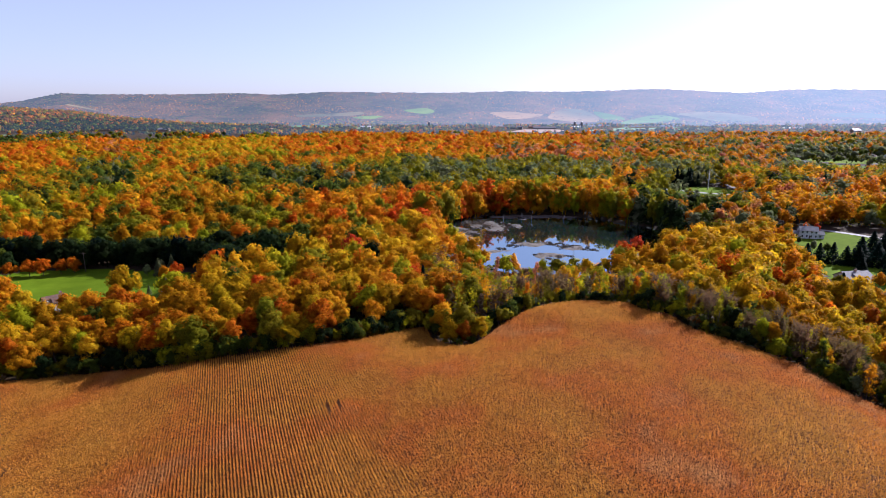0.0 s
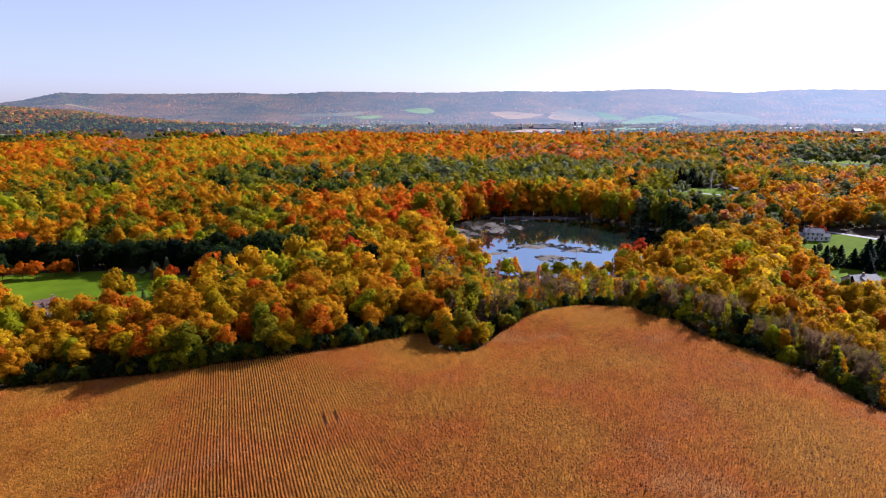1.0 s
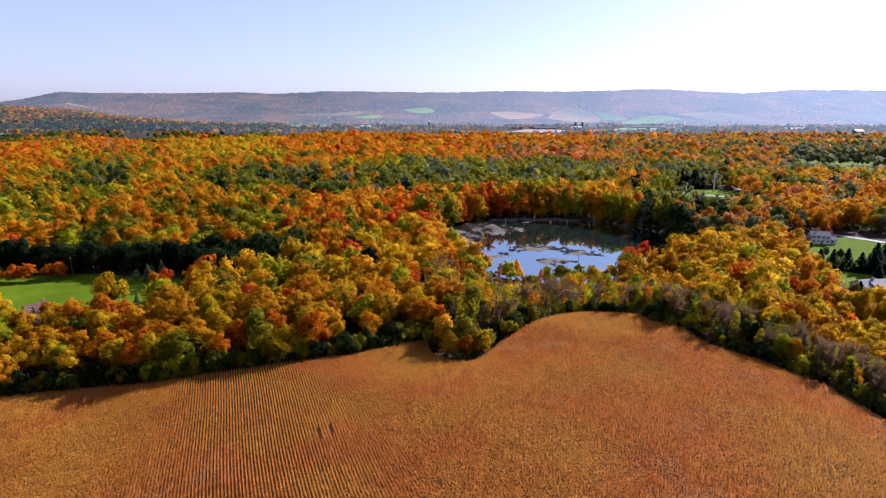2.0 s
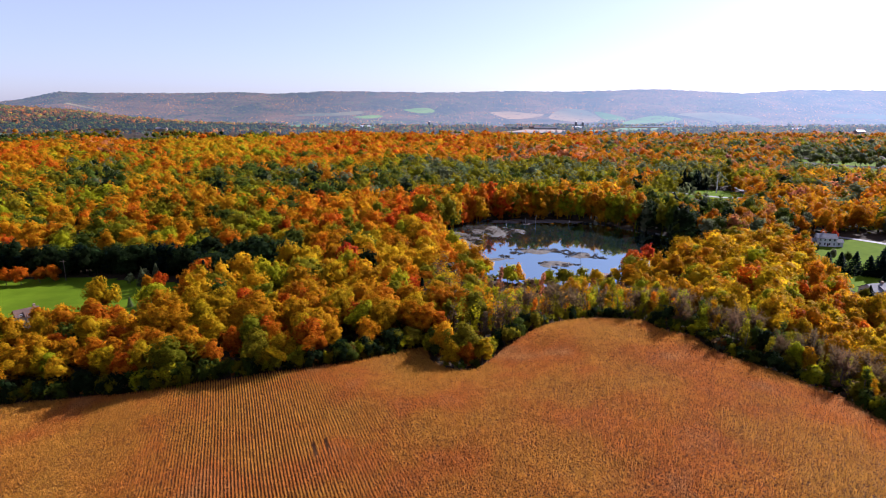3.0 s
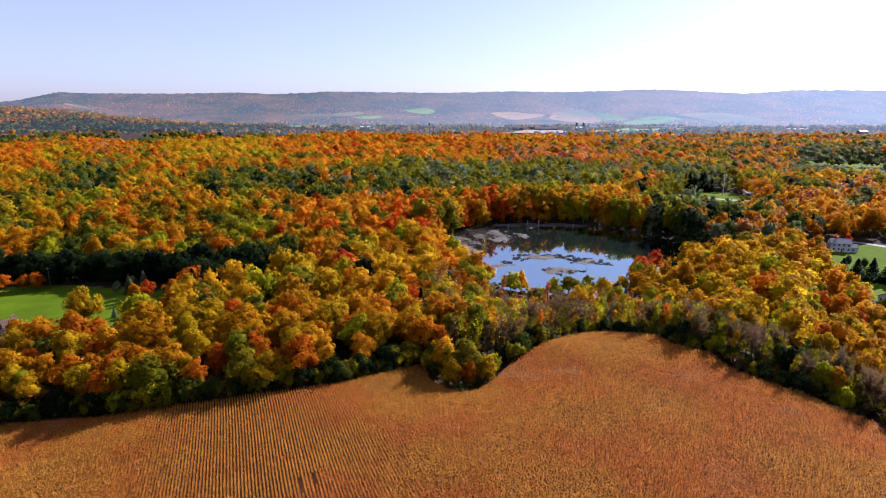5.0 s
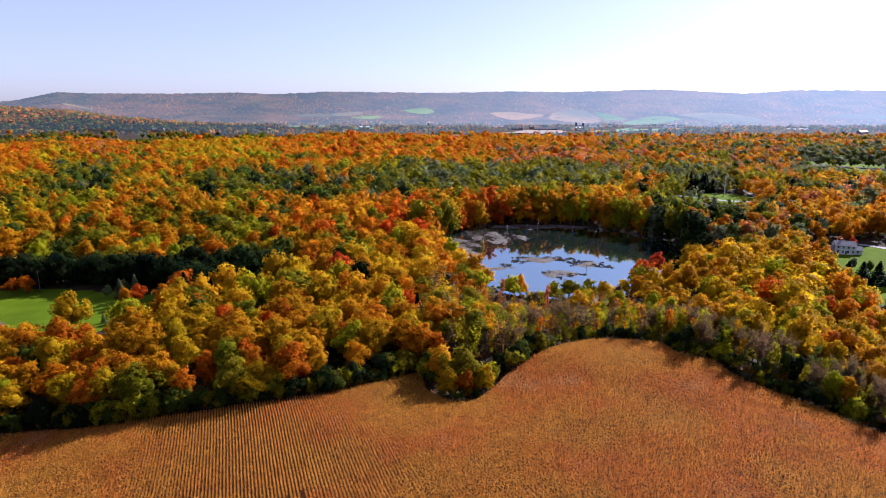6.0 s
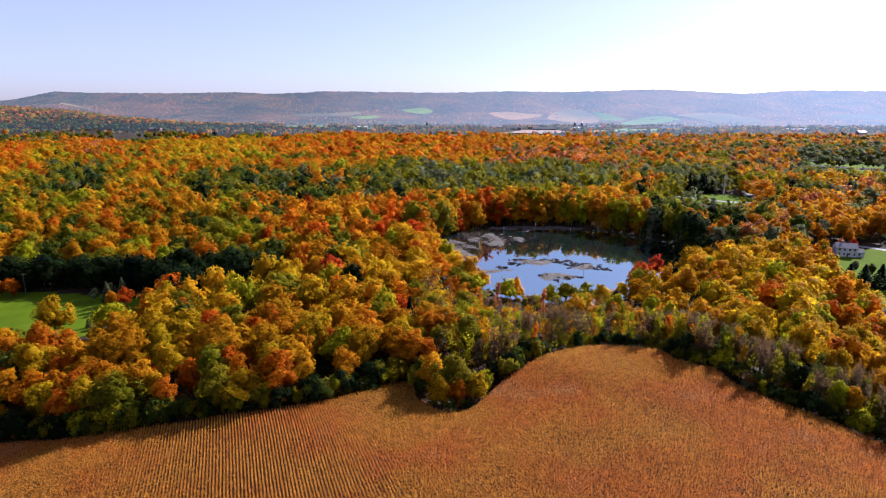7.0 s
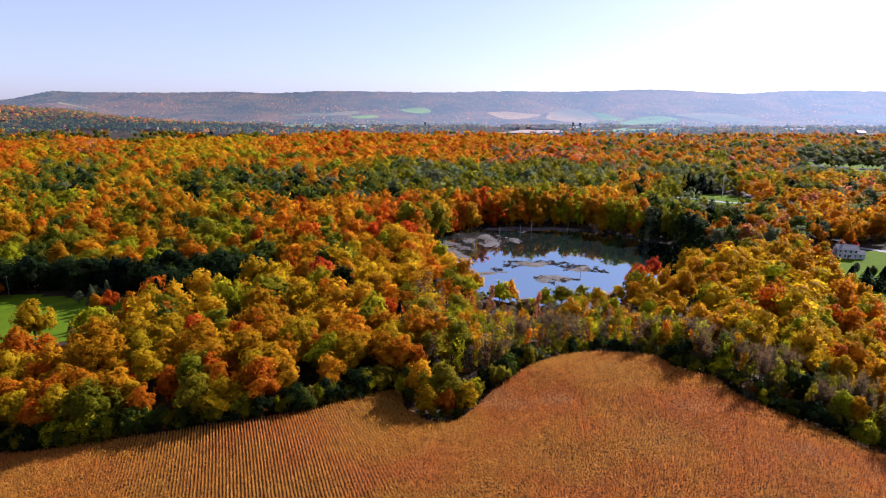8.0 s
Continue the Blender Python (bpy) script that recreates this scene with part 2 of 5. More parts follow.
def land(x, y):
    """The height of the ground."""
    x, y = np.asarray(x, float), np.asarray(y, float)
    knoll = 0.5 - 0.00075 * (x - 40) ** 2 - 4 * np.exp(-(((x - 2) / 22) ** 2) - ((y - 145) / 20) ** 2) - 0.004 * np.clip(x - 60, 0, 40) ** 2
    knoll = np.maximum(knoll, -12)
    plain_ = -4.5 - 8 * np.exp(-(((x + 150) / 75) ** 2) - ((y - 215) / 70) ** 2) - 4 * np.exp(-(((x - 160) / 60) ** 2) - ((y - 225) / 60) ** 2)
    plain_ = plain_ - 5.5 * np.exp(-(((x - 32) / 36) ** 2) - ((y - 210) / 34) ** 2)
    w = rise(146, 188, y)
    h = knoll * (1 - w) + plain_ * w
    bank = rise(0.95, 1.35, pond_gap(x, y))
    h = h * bank - 10.7 * (1 - bank)
    h = h + 1.5 * waves(x, y, 260, 3) * rise(330, 600, y)
    h = h - 5 * np.exp(-(((x - 160) / 38) ** 2) - ((y - 358) / 32) ** 2)
    h = h + 56 * np.exp(-(((x + 1400) / 430) ** 2) - ((y - 1950) / 260) ** 2)
    return h - 16 * rise(1000, 2500, y)


def lines(dense_lo, dense_hi, step, lo, hi, growth):
    a = list(np.arange(dense_lo, dense_hi + step / 2, step))
    s, v = step, dense_hi
    while v < hi:
        s *= growth
        v = min(v + s, hi)
        a.append(v)
    s, v = step, dense_lo
    while v > lo:
        s *= growth
        v = max(v - s, lo)
        a.insert(0, v)
    return np.array(a)


gx, gy = lines(-220, 240, 4, -4800, 4800, 1.15), lines(60, 380, 4, -300, 4800, 1.13)
X, Y = np.meshgrid(gx, gy)
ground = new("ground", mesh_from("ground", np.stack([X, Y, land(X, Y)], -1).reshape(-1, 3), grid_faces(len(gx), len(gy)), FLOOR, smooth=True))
tagged(ground, "wooded rolling ground under brown leaf litter", "ground", kind="structure")


def sheet(name, poly, step, lift, material, label, category, kind="structure", thick=0.15):
    """A piece of ground cover of its own, cut to an outline and lying on the land."""
    p = np.asarray(poly, float)
    (x0, y0), (x1, y1) = p.min(0) - step, p.max(0) + step
    xs, ys = np.arange(x0, x1 + step, step), np.arange(y0, y1 + step, step)
    A, B = np.meshgrid(xs, ys)
    fs = grid_faces(len(xs), len(ys))
    V = np.stack([A, B, land(A, B) + lift], -1).reshape(-1, 3)
    mid = V[fs].mean(1)
    me = mesh_from(name, V, fs[inside(p, mid[:, 0], mid[:, 1])], material, smooth=True)
    return tagged(new(name, me), label, category, kind=kind)


def rounded(poly, rounds=2):
    """An outline with its corners cut smooth."""
    p = np.asarray(poly, float)
    for _ in range(rounds):
        q = np.roll(p, -1, 0)
        p = np.stack([0.75 * p + 0.25 * q, 0.25 * p + 0.75 * q], 1).reshape(-1, 2)
    return p


FIELD_EDGE = [(-125, 129), (-107, 132.5), (-91, 137), (-73, 133.5), (-60, 133.5), (-46, 134), (-31, 135.5), (-23, 138.5), (-13, 145), (-10, 148), (-4, 150.5), (-2.5, 142), (2, 135), (7, 134.5), (10.5, 140), (15, 146.5), (23, 154.5), (32, 160.5), (38, 163), (46, 161.5), (52.5, 159), (53.5, 150.5), (57, 147.5), (60.5, 146.5), (61.5, 139), (64.5, 133.5), (71.5, 127.5), (79, 119.5), (82, 110), (88, 102), (98, 88)]
FIELD = rounded(FIELD_EDGE + [(98, -150), (-125, -150)], 1)
LAWN_LEFT = rounded([(-185, 204), (-177, 230), (-152, 238), (-125, 233), (-100, 224), (-88, 214), (-86, 198), (-100, 182), (-120, 186), (-140, 184), (-165, 180)])
LAWN_RIGHT = rounded([(150, 246), (158, 266), (172, 280), (188, 286), (199, 275), (207, 263), (222, 245), (238, 226), (232, 190), (185, 186), (142, 190), (146, 222)])
ROAD = [(183, 291), (192, 284), (199, 276), (207, 264), (222, 246), (240, 224)]
CLEARING = rounded([(158, 428), (168, 404), (186, 394), (206, 404), (212, 436), (186, 446)])
LAWN_FAR = rounded([(345, 560), (350, 600), (420, 625), (480, 610), (470, 575), (400, 556)])
LAWN_FARTHER = rounded([(370, 655), (390, 700), (520, 700), (560, 660), (470, 640)])
LOT = rounded([(238, 352), (252, 366), (300, 360), (300, 335), (262, 338)])

sheet("field_soil", FIELD, 2.0, 0.1, SOIL, "brown soil of the maize field between the rows", "field")
sheet("lawn", LAWN_LEFT, 2.5, 0.12, GRASS, "mown green lawn behind the tree belt", "lawn")
sheet("lawn", LAWN_RIGHT, 2.5, 0.12, GRASS, "sunlit green lawn beside the white house", "lawn")
sheet("lawn", CLEARING, 3, 0.15, GRASS, "small green clearing among far trees", "lawn")
sheet("lawn", LAWN_FAR, 6, 0.3, GRASS, "distant green lawn between houses", "lawn")
sheet("lawn", LAWN_FARTHER, 6, 0.3, GRASS, "distant pale green lawn", "lawn")
sheet("gravel_lot", LOT, 3, 0.2, GRAVEL, "pale gravel lot behind the autumn trees", "lot")


def ribbon(name, line, width, material, label):
    p = np.asarray(line, float)
    t = np.linspace(0, len(p) - 1, 60)
    c = np.stack([np.interp(t, range(len(p)), p[:, k]) for k in (0, 1)], 1)
    d = np.gradient(c, axis=0)
    d /= np.linalg.norm(d, axis=1)[:, None]
    nrm = np.stack([d[:, 1], -d[:, 0]], 1) * width / 2
    V = np.concatenate([c - nrm, c + nrm])
    V = np.c_[V, land(V[:, 0], V[:, 1]) + 0.2]
    n = len(c)
    i = np.arange(n - 1)
    return tagged(new(name, mesh_from(name, V, np.stack([i, i + 1, i + n + 1, i + n], 1), material, smooth=True)), label, "road", kind="structure")


ribbon("road", ROAD, 3.2, ASPHALT, "pale sunlit lane along the lawn")
ribbon("road", [(150, 436), (168, 425), (186, 408), (203, 402), (214, 420), (224, 470)], 4.5, ASPHALT, "pale lane through the clearing")
ribbon("road", [(-560, 990), (-545, 960), (-525, 925), (-515, 900)], 9, ASPHALT, "distant pale road between trees")

# pond
a = np.linspace(0, 2 * np.pi, 96, endpoint=False)
V = np.r_[[[POND[0], POND[1], -9.8]], np.c_[POND[0] + 1.16 * POND[2] * np.cos(a), POND[1] + 1.16 * POND[3] * np.sin(a), np.full(96, -9.8)]]
i = np.arange(96)
water = new("water", mesh_from("water", V, np.stack([np.zeros(96, int), 1 + i, 1 + (i + 1) % 96], 1), WATER))
tagged(water, "still pond water mirroring the sky", "pond", kind="structure")


def mud_flat(name, cx, cy, rx, ry, top, seed, material, label):
    """A low bank of mud that breaks the water in an uneven outline."""
    gen_rough = np.random.default_rng(seed)
    xs, ys = np.arange(cx - rx, cx + rx, 0.7), np.arange(cy - ry, cy + ry, 0.7)
    A, B = np.meshgrid(xs, ys)
    d = np.hypot((A - cx) / rx, (B - cy) / ry)
    z = -9.8 + top - 0.42 * d * d + 0.16 * waves(A * 0.8, B * 0.8, 13, seed) + 0.06 * waves(A, B * 0.8, 5.3, seed + 1) + 0.03 * waves(A, B, 2.2, seed + 2) + 0.05 * gen_rough.normal(size=A.shape)
    fs = grid_faces(len(xs), len(ys))
    V = np.stack([A, B, z], -1).reshape(-1, 3)
    keep = V[fs][:, :, 2].max(1) > -10.0
    return tagged(new(name, mesh_from(name, V, fs[keep], material, smooth=True)), label, "mud bank", kind="structure")


mud_flat("mud_bank", 9, 292, 11, 29, 0.2, 11, MUD, "bare brown mud flats along the pond shore")
mud_flat("mud_bank", 28, 318, 20, 20, 0.12, 17, MUD, "pale mud flat spreading into the pond")
mud_flat("mud_bank", 52, 346, 38, 9, 0.22, 12, MUD, "narrow muddy strip under the far trees")
mud_flat("mud_bank", 5, 276, 10, 26, 0.26, 13, MUD, "muddy marsh edge beside the pond")
mud_flat("mud_bank", 47, 251, 9, 6, 0.24, 15, MUD, "small muddy islet in the pond")
mud_flat("mud_bank", 44, 274, 16, 6, 0.16, 18, MUD, "long mud bar under the reeds in the pond")
mud_flat("mud_bank", 61, 267, 10, 6, 0.12, 19, MUD, "shallow mud bar under the reeds in the pond")
mud_flat("mud_bank", 21, 260.5, 11, 4, 0.16, 16, MUD, "shallow mud patch in the pond")


def blades(n, x, y, z, h, w, lean, gen):
    """Upright thin triangles at the given feet."""
    a, b = gen.uniform(0, 6.283, n), gen.uniform(0, 6.283, n)
    side = np.stack([np.cos(a), np.sin(a), np.zeros(n)], 1) * w / 2
    foot = np.stack([x, y, z], 1)
    tip = foot + np.stack([np.cos(b) * lean * h, np.sin(b) * lean * h, h], 1)
    return np.stack([foot - side, foot + side, tip], 1).reshape(-1, 3), np.arange(3 * n).reshape(-1, 3)


def reed_bed(name, clumps, per, high, material, label):
    gen = np.random.default_rng(len(clumps) * 13 + per)
    px, py = [], []
    for cx, cy, rx, ry in clumps:
        for _ in range(max(4, int(rx * ry * 1.1))):
            qx, qy = cx + gen.normal(0, rx * 0.45), cy + gen.normal(0, ry * 0.45)
            px.append(qx + gen.normal(0, 0.5, per))
            py.append(qy + gen.normal(0, 0.35, per))
    x, y = np.concatenate(px), np.concatenate(py)
    n = len(x)
    V, F = blades(n, x, y, np.full(n, -9.9), gen.uniform(0.4, 1.0, n) * high, 0.3, 0.35, gen)
    return tagged(new(name, mesh_from(name, V, F, material)), label, "reeds", kind="stuff")


reed_bed("reeds", [(36, 278, 5, 2.0), (44, 277, 6, 3), (52, 275, 7, 4), (58, 270, 6, 4.4), (64, 266, 5, 4), (69, 263, 3, 3), (28, 264.5, 3.2, 2.6), (33, 272, 5, 3.4)], 26, 0.6, STRAW_REED, "dead grey-brown reeds standing in the pond")
reed_bed("reeds", [(43, 253.5, 3.4, 2.2), (50, 250.5, 4, 2.4), (46, 247.5, 3, 1.8), (55, 252, 2.4, 2)], 20, 0.7, STRAW_REED, "low dead reeds on a small islet")
reed_bed("reeds", [(28, 318, 14, 8), (12, 300, 8, 16), (20, 328, 12, 12), (45, 347, 18, 4), (6, 272, 6, 14), (75, 346, 12, 3)], 12, 0.7, STRAW_REED, "dead reeds and snags along the muddy shore")

# ---------------------------------------------------------------- distance
RIDGE_U = (np.array([-60, 0, 65, 130, 190, 330, 440, 490, 590, 780, 900, 1000, 1150, 1230, 1300, 1380, 1480, 1568, 1640]) - 784) / 1040
RIDGE_V = (190 - np.array([188, 183, 175, 163, 165, 165, 163, 166, 161, 163, 160, 161, 156, 160, 163, 157, 157, 158, 159])) / 1040
HILL_NEAR, HILL_FAR = 2350.0, 3330.0


def hill(u, y):
    """The height of the far hills along the way u = x / y."""
    top = 54 + HILL_FAR * (np.interp(u, RIDGE_U, RIDGE_V) - 0.0035)
    t = np.clip((y - HILL_NEAR) / (HILL_FAR - HILL_NEAR), 0, 1.1)
    base = -22 + (top + 22) * (0.30 * t + 0.70 * t**2.2)
    fold = (waves(u * 3000, y * 0.6, 900, 21) * 9 + waves(u * 3000, y, 300, 22) * 4) * np.clip((t - 0.36) / 0.25, 0, 1) * np.clip((1 - t) / 0.2, 0, 1)
    return base + fold


us, ys = np.linspace(-0.98, 0.98, 430), np.r_[np.linspace(HILL_NEAR, HILL_FAR, 90), HILL_FAR + 30, HILL_FAR + 90]
U, Yh = np.meshgrid(us, ys)
gen = np.random.default_rng(5)
Z = hill(U, np.minimum(Yh, HILL_FAR)) + gen.uniform(-2.5, 3, U.shape) * np.clip((Yh - HILL_NEAR) / 300, 0, 1)
Z[-2] -= 25
Z[-1] -= 90
hills = new("backdrop", mesh_from("backdrop", np.stack([U * Yh, Yh, Z], -1).reshape(-1, 3), grid_faces(len(us), len(ys)), HILL, smooth=False))
tagged(hills, "long hazy wooded ridge in faded autumn colours", "hills", kind="structure")


def floor_at(x, y):
    """The valley's floor and the slope of the hills behind it."""
    return np.where(y > HILL_NEAR, np.maximum(hill(x / y, np.maximum(y, HILL_NEAR)), land(x, y)), land(x, y))


FARM_OUTLINES = []


def farm_field(key, label, *corners):
    """A farm field with soft corners, lying on valley floor or slope."""
    p = rounded(corners, 2)
    FARM_OUTLINES.append(p)
    q, mid, rings = p, p.mean(0), 14
    V = np.concatenate([mid + (q - mid) * (r + 0.02) / (rings - 0.98) for r in range(rings)])
    V = np.c_[V, floor_at(V[:, 0], V[:, 1]) + 2.0]
    n = len(q)
    i, r = np.meshgrid(np.arange(n), np.arange(rings - 1))
    i, r = i.ravel(), r.ravel()
    j = (i + 1) % n
    F = np.stack([r * n + i, (r + 1) * n + i, (r + 1) * n + j, r * n + j], 1)
    tagged(new("farm_field", mesh_from("farm_field", V, F, FARMS[key], smooth=True)), label, "field", kind="structure")


farm_field("tan", "distant tan harvested field below the ridge", (208, 2894), (324, 2892), (404, 2798), (486, 2786), (360, 2658), (283, 2636), (246, 2768))
farm_field("tan", "distant broad tan stubble field", (455, 2690), (537, 2876), (607, 2958), (701, 2892), (695, 2564), (578, 2524), (500, 2610))
farm_field("green", "distant green pasture beside the stubble", (705, 2918), (780, 2796), (820, 2656), (746, 2574), (703, 2574))
farm_field("green", "distant bright green field", (725, 2510), (916, 2740), (1019, 2744), (1070, 2646), (869, 2470), (758, 2446))
farm_field("straw", "distant straw-coloured strip field", (1040, 2790), (1348, 2880), (1430, 2678), (1284, 2512), (1168, 2570), (1133, 2720))
farm_field("green", "distant green hill pasture", (-214, 2938), (-124, 3010), (-63, 3018), (-30, 2948), (-121, 2894))
farm_field("straw", "distant olive farm field on the slope", (-700, 2796), (-536, 2824), (-380, 2906), (-364, 2774), (-649, 2726))
farm_field("green", "distant green strip of pasture", (-430, 2716), (-309, 2778), (-256, 2730), (-333, 2640))
farm_field("green", "distant yellow-green valley field", (-645, 2410), (-469, 2452), (-410, 2294), (-537, 2046))
farm_field("green", "long green valley meadow", (439, 1860), (719, 2126), (911, 2092), (764, 1768), (364, 1440))
farm_field("tan", "distant tan valley field", (130, 1540), (316, 1950), (356, 1644), (219, 1402))
farm_field("straw", "distant pale meadow below the ridge", (-1930, 3082), (-1679, 2938), (-1640, 2908), (-1862, 2992))
farm_field("straw", "distant pale field beside farm buildings", (-955, 1796), (-918, 1924), (-859, 1866), (-887, 1736))
farm_field("straw", "distant pale field in haze", (1776, 2794), (2036, 2802), (2050, 2670), (1740, 2694))
farm_field("green", "small green meadow in the valley", (-325, 2152), (-273, 2358), (-215, 2024), (-247, 1822))
farm_field("straw", "pale stubble field behind the woods", (-560, 1010), (-470, 1085), (-330, 1075), (-400, 990))
farm_field("green", "green meadow at the woods' edge", (-860, 985), (-790, 1040), (-690, 1020), (-760, 965))
farm_field("green", "narrow green meadow behind the woods", (-1010, 1230), (-930, 1300), (-900, 1260), (-960, 1200))


def u_of(px):
    return (px - 784) / 1040


# ---------------------------------------------------------------- trees
TINTS = dict(
    yellow=(0.46, 0.28, 0.003), gold=(0.46, 0.222, 0.003), amber=(0.45, 0.168, 0.003), orange=(0.47, 0.128, 0.004), ember=(0.46, 0.082, 0.005),
    red=(0.5, 0.06, 0.015), pink=(0.42, 0.16, 0.06), lime=(0.29, 0.27, 0.004), olive=(0.19, 0.165, 0.006), green=(0.07, 0.092, 0.01),
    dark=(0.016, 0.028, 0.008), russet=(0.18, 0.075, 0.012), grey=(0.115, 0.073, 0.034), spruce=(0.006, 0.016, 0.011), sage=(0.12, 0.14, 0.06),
)


def tube(p0, p1, r0, r1, sides):
    """A tapered limb as arrays of verts and quads."""
    p0, p1 = np.asarray(p0, float), np.asarray(p1, float)
    d = (p1 - p0) / np.linalg.norm(p1 - p0)
    s = np.cross(d, (0, 0, 1) if abs(d[2]) < 0.9 else (1, 0, 0))
    s /= np.linalg.norm(s)
    t = np.cross(d, s)
    a = np.arange(sides) * 2 * np.pi / sides
    ring = np.cos(a)[:, None] * s + np.sin(a)[:, None] * t
    i = np.arange(sides)
    j = (i + 1) % sides
    return np.r_[p0 + ring * r0, p1 + ring * r1], np.stack([i, j, j + sides, i + sides], 1)


def joined(pieces):
    """Several meshes in one; where faces differ in size, quads become triangles."""
    if len({p[1].shape[1] for p in pieces}) > 1:
        pieces = [(p[0], p[1] if p[1].shape[1] == 3 else np.concatenate([p[1][:, :3], p[1][:, [0, 2, 3]]]), *p[2:]) for p in pieces]
    vs, fs, k = [], [], 0
    for p in pieces:
        vs.append(p[0])
        fs.append(p[1] + k)
        k += len(p[0])
    made = (np.concatenate(vs), np.concatenate(fs))
    return made if len(pieces[0]) < 3 else (*made, np.concatenate([p[2] for p in pieces]))


def leaned(V, out, keep):
    """Faces turned to the crown's outside, and vertex normals that lean from each leaf's own towards it, so that a crown shades as one mass."""
    n, c = len(out), V.reshape(len(out), -1, 3)
    fn = np.cross(c[:, 1] - c[:, 0], c[:, 2] - c[:, 0])
    fn /= np.linalg.norm(fn, axis=1)[:, None] + 1e-12
    back = (fn * out).sum(1) < 0
    c[back] = c[back][:, ::-1]
    fn[back] *= -1
    nr = fn * keep + out
    nr /= np.linalg.norm(nr, axis=1)[:, None] + 1e-12
    return c.reshape(-1, 3), np.repeat(nr, c.shape[1], 0)


def leaf_quads(centre, out, size, gen, flat=1.3):
    """A quad for each leaf spray, turned at random but leaning outwards."""
    n = len(centre)
    nr = gen.normal(size=(n, 3)) + out * flat * 2
    nr /= np.linalg.norm(nr, axis=1)[:, None]
    s = np.cross(nr, gen.normal(size=(n, 3)))
    s /= np.linalg.norm(s, axis=1)[:, None] + 1e-9
    t = np.cross(nr, s)
    a = size * gen.uniform(0.6, 1.35, n)
    b = a * gen.uniform(0.5, 0.9, n)
    s, t = s * a[:, None] / 2, t * b[:, None] / 2
    V = np.stack([centre - s, centre - t * 0.9 + s * 0.15, centre + s, centre + t], 1).reshape(-1, 3)
    V, N = leaned(V, out, 0.5)
    return V, np.arange(4 * n).reshape(-1, 4), N


def leaf_tris(centre, out, size, gen, flat=2.0, brushes=0.12):
    """A pointed triangle for each leaf spray: most lie like shingles on their clump, the rest stand out like brushes."""
    n = len(centre)
    nr = gen.normal(size=(n, 3)) + out * flat * 1.6
    nr /= np.linalg.norm(nr, axis=1)[:, None]
    s = np.cross(nr, gen.normal(size=(n, 3)))
    s /= np.linalg.norm(s, axis=1)[:, None] + 1e-9
    t = np.cross(nr, s)
    a = (size * gen.uniform(0.6, 1.4, n))[:, None]
    brush = (gen.random(n) < brushes)[:, None]
    way = out * 0.9 + gen.normal(size=(n, 3)) * 0.45 + (0, 0, 0.45)
    way /= np.linalg.norm(way, axis=1)[:, None]
    t = np.where(brush, way, t)
    s = np.where(brush, s * 0.45, s)
    tall = np.where(brush, 1.4, 0.85)
    V = np.stack([centre - s * a * 0.5, centre + s * a * 0.5 - t * a * 0.1, centre + t * a * tall + s * a * gen.uniform(-0.3, 0.3, (n, 1))], 1).reshape(-1, 3)
    V, N = leaned(V, out, 0.4)
    return V, np.arange(3 * n).reshape(-1, 3), N


OCTA_V = np.array([(1, 0, 0), (0, 1, 0), (-1, 0, 0), (0, -1, 0), (0, 0, 1), (0, 0, -1)], float)
OCTA_F = np.array([(0, 1, 4), (1, 2, 4), (2, 3, 4), (3, 0, 4), (1, 0, 5), (2, 1, 5), (3, 2, 5), (0, 3, 5)])


def inner_clumps(mid, size, gen, fine):
    """The dense inner leaves of each clump, as uneven lumps under the outer sprays."""
    V, F = OCTA_V, OCTA_F
    if fine:
        m = np.concatenate([(V[F[:, a]] + V[F[:, b]]) / 2 for a, b in ((0, 1), (1, 2), (2, 0))])
        k = np.arange(8)
        F = np.concatenate([np.stack(f, 1) for f in ((F[:, 0], 6 + k, 22 + k), (F[:, 1], 14 + k, 6 + k), (F[:, 2], 22 + k, 14 + k), (6 + k, 14 + k, 22 + k))])
        V = np.concatenate([V, m / np.linalg.norm(m, axis=1)[:, None]])
    n, v = len(mid), len(V)
    a = gen.uniform(0, 6.283, n)
    c, s, o = np.cos(a), np.sin(a), np.zeros(n)
    turn = np.stack([np.stack([c, -s, o], 1), np.stack([s, c, o], 1), np.stack([o, o, o + 1], 1)], 1)
    P = np.einsum("nij,vj->nvi", turn, V)
    W = mid[:, None] + P * np.asarray(size)[:, None] * gen.uniform(0.85, 1.12, (n, v, 1))
    return W.reshape(-1, 3), (F[None] + (np.arange(n) * v)[:, None, None]).reshape(-1, 3), P.reshape(-1, 3)


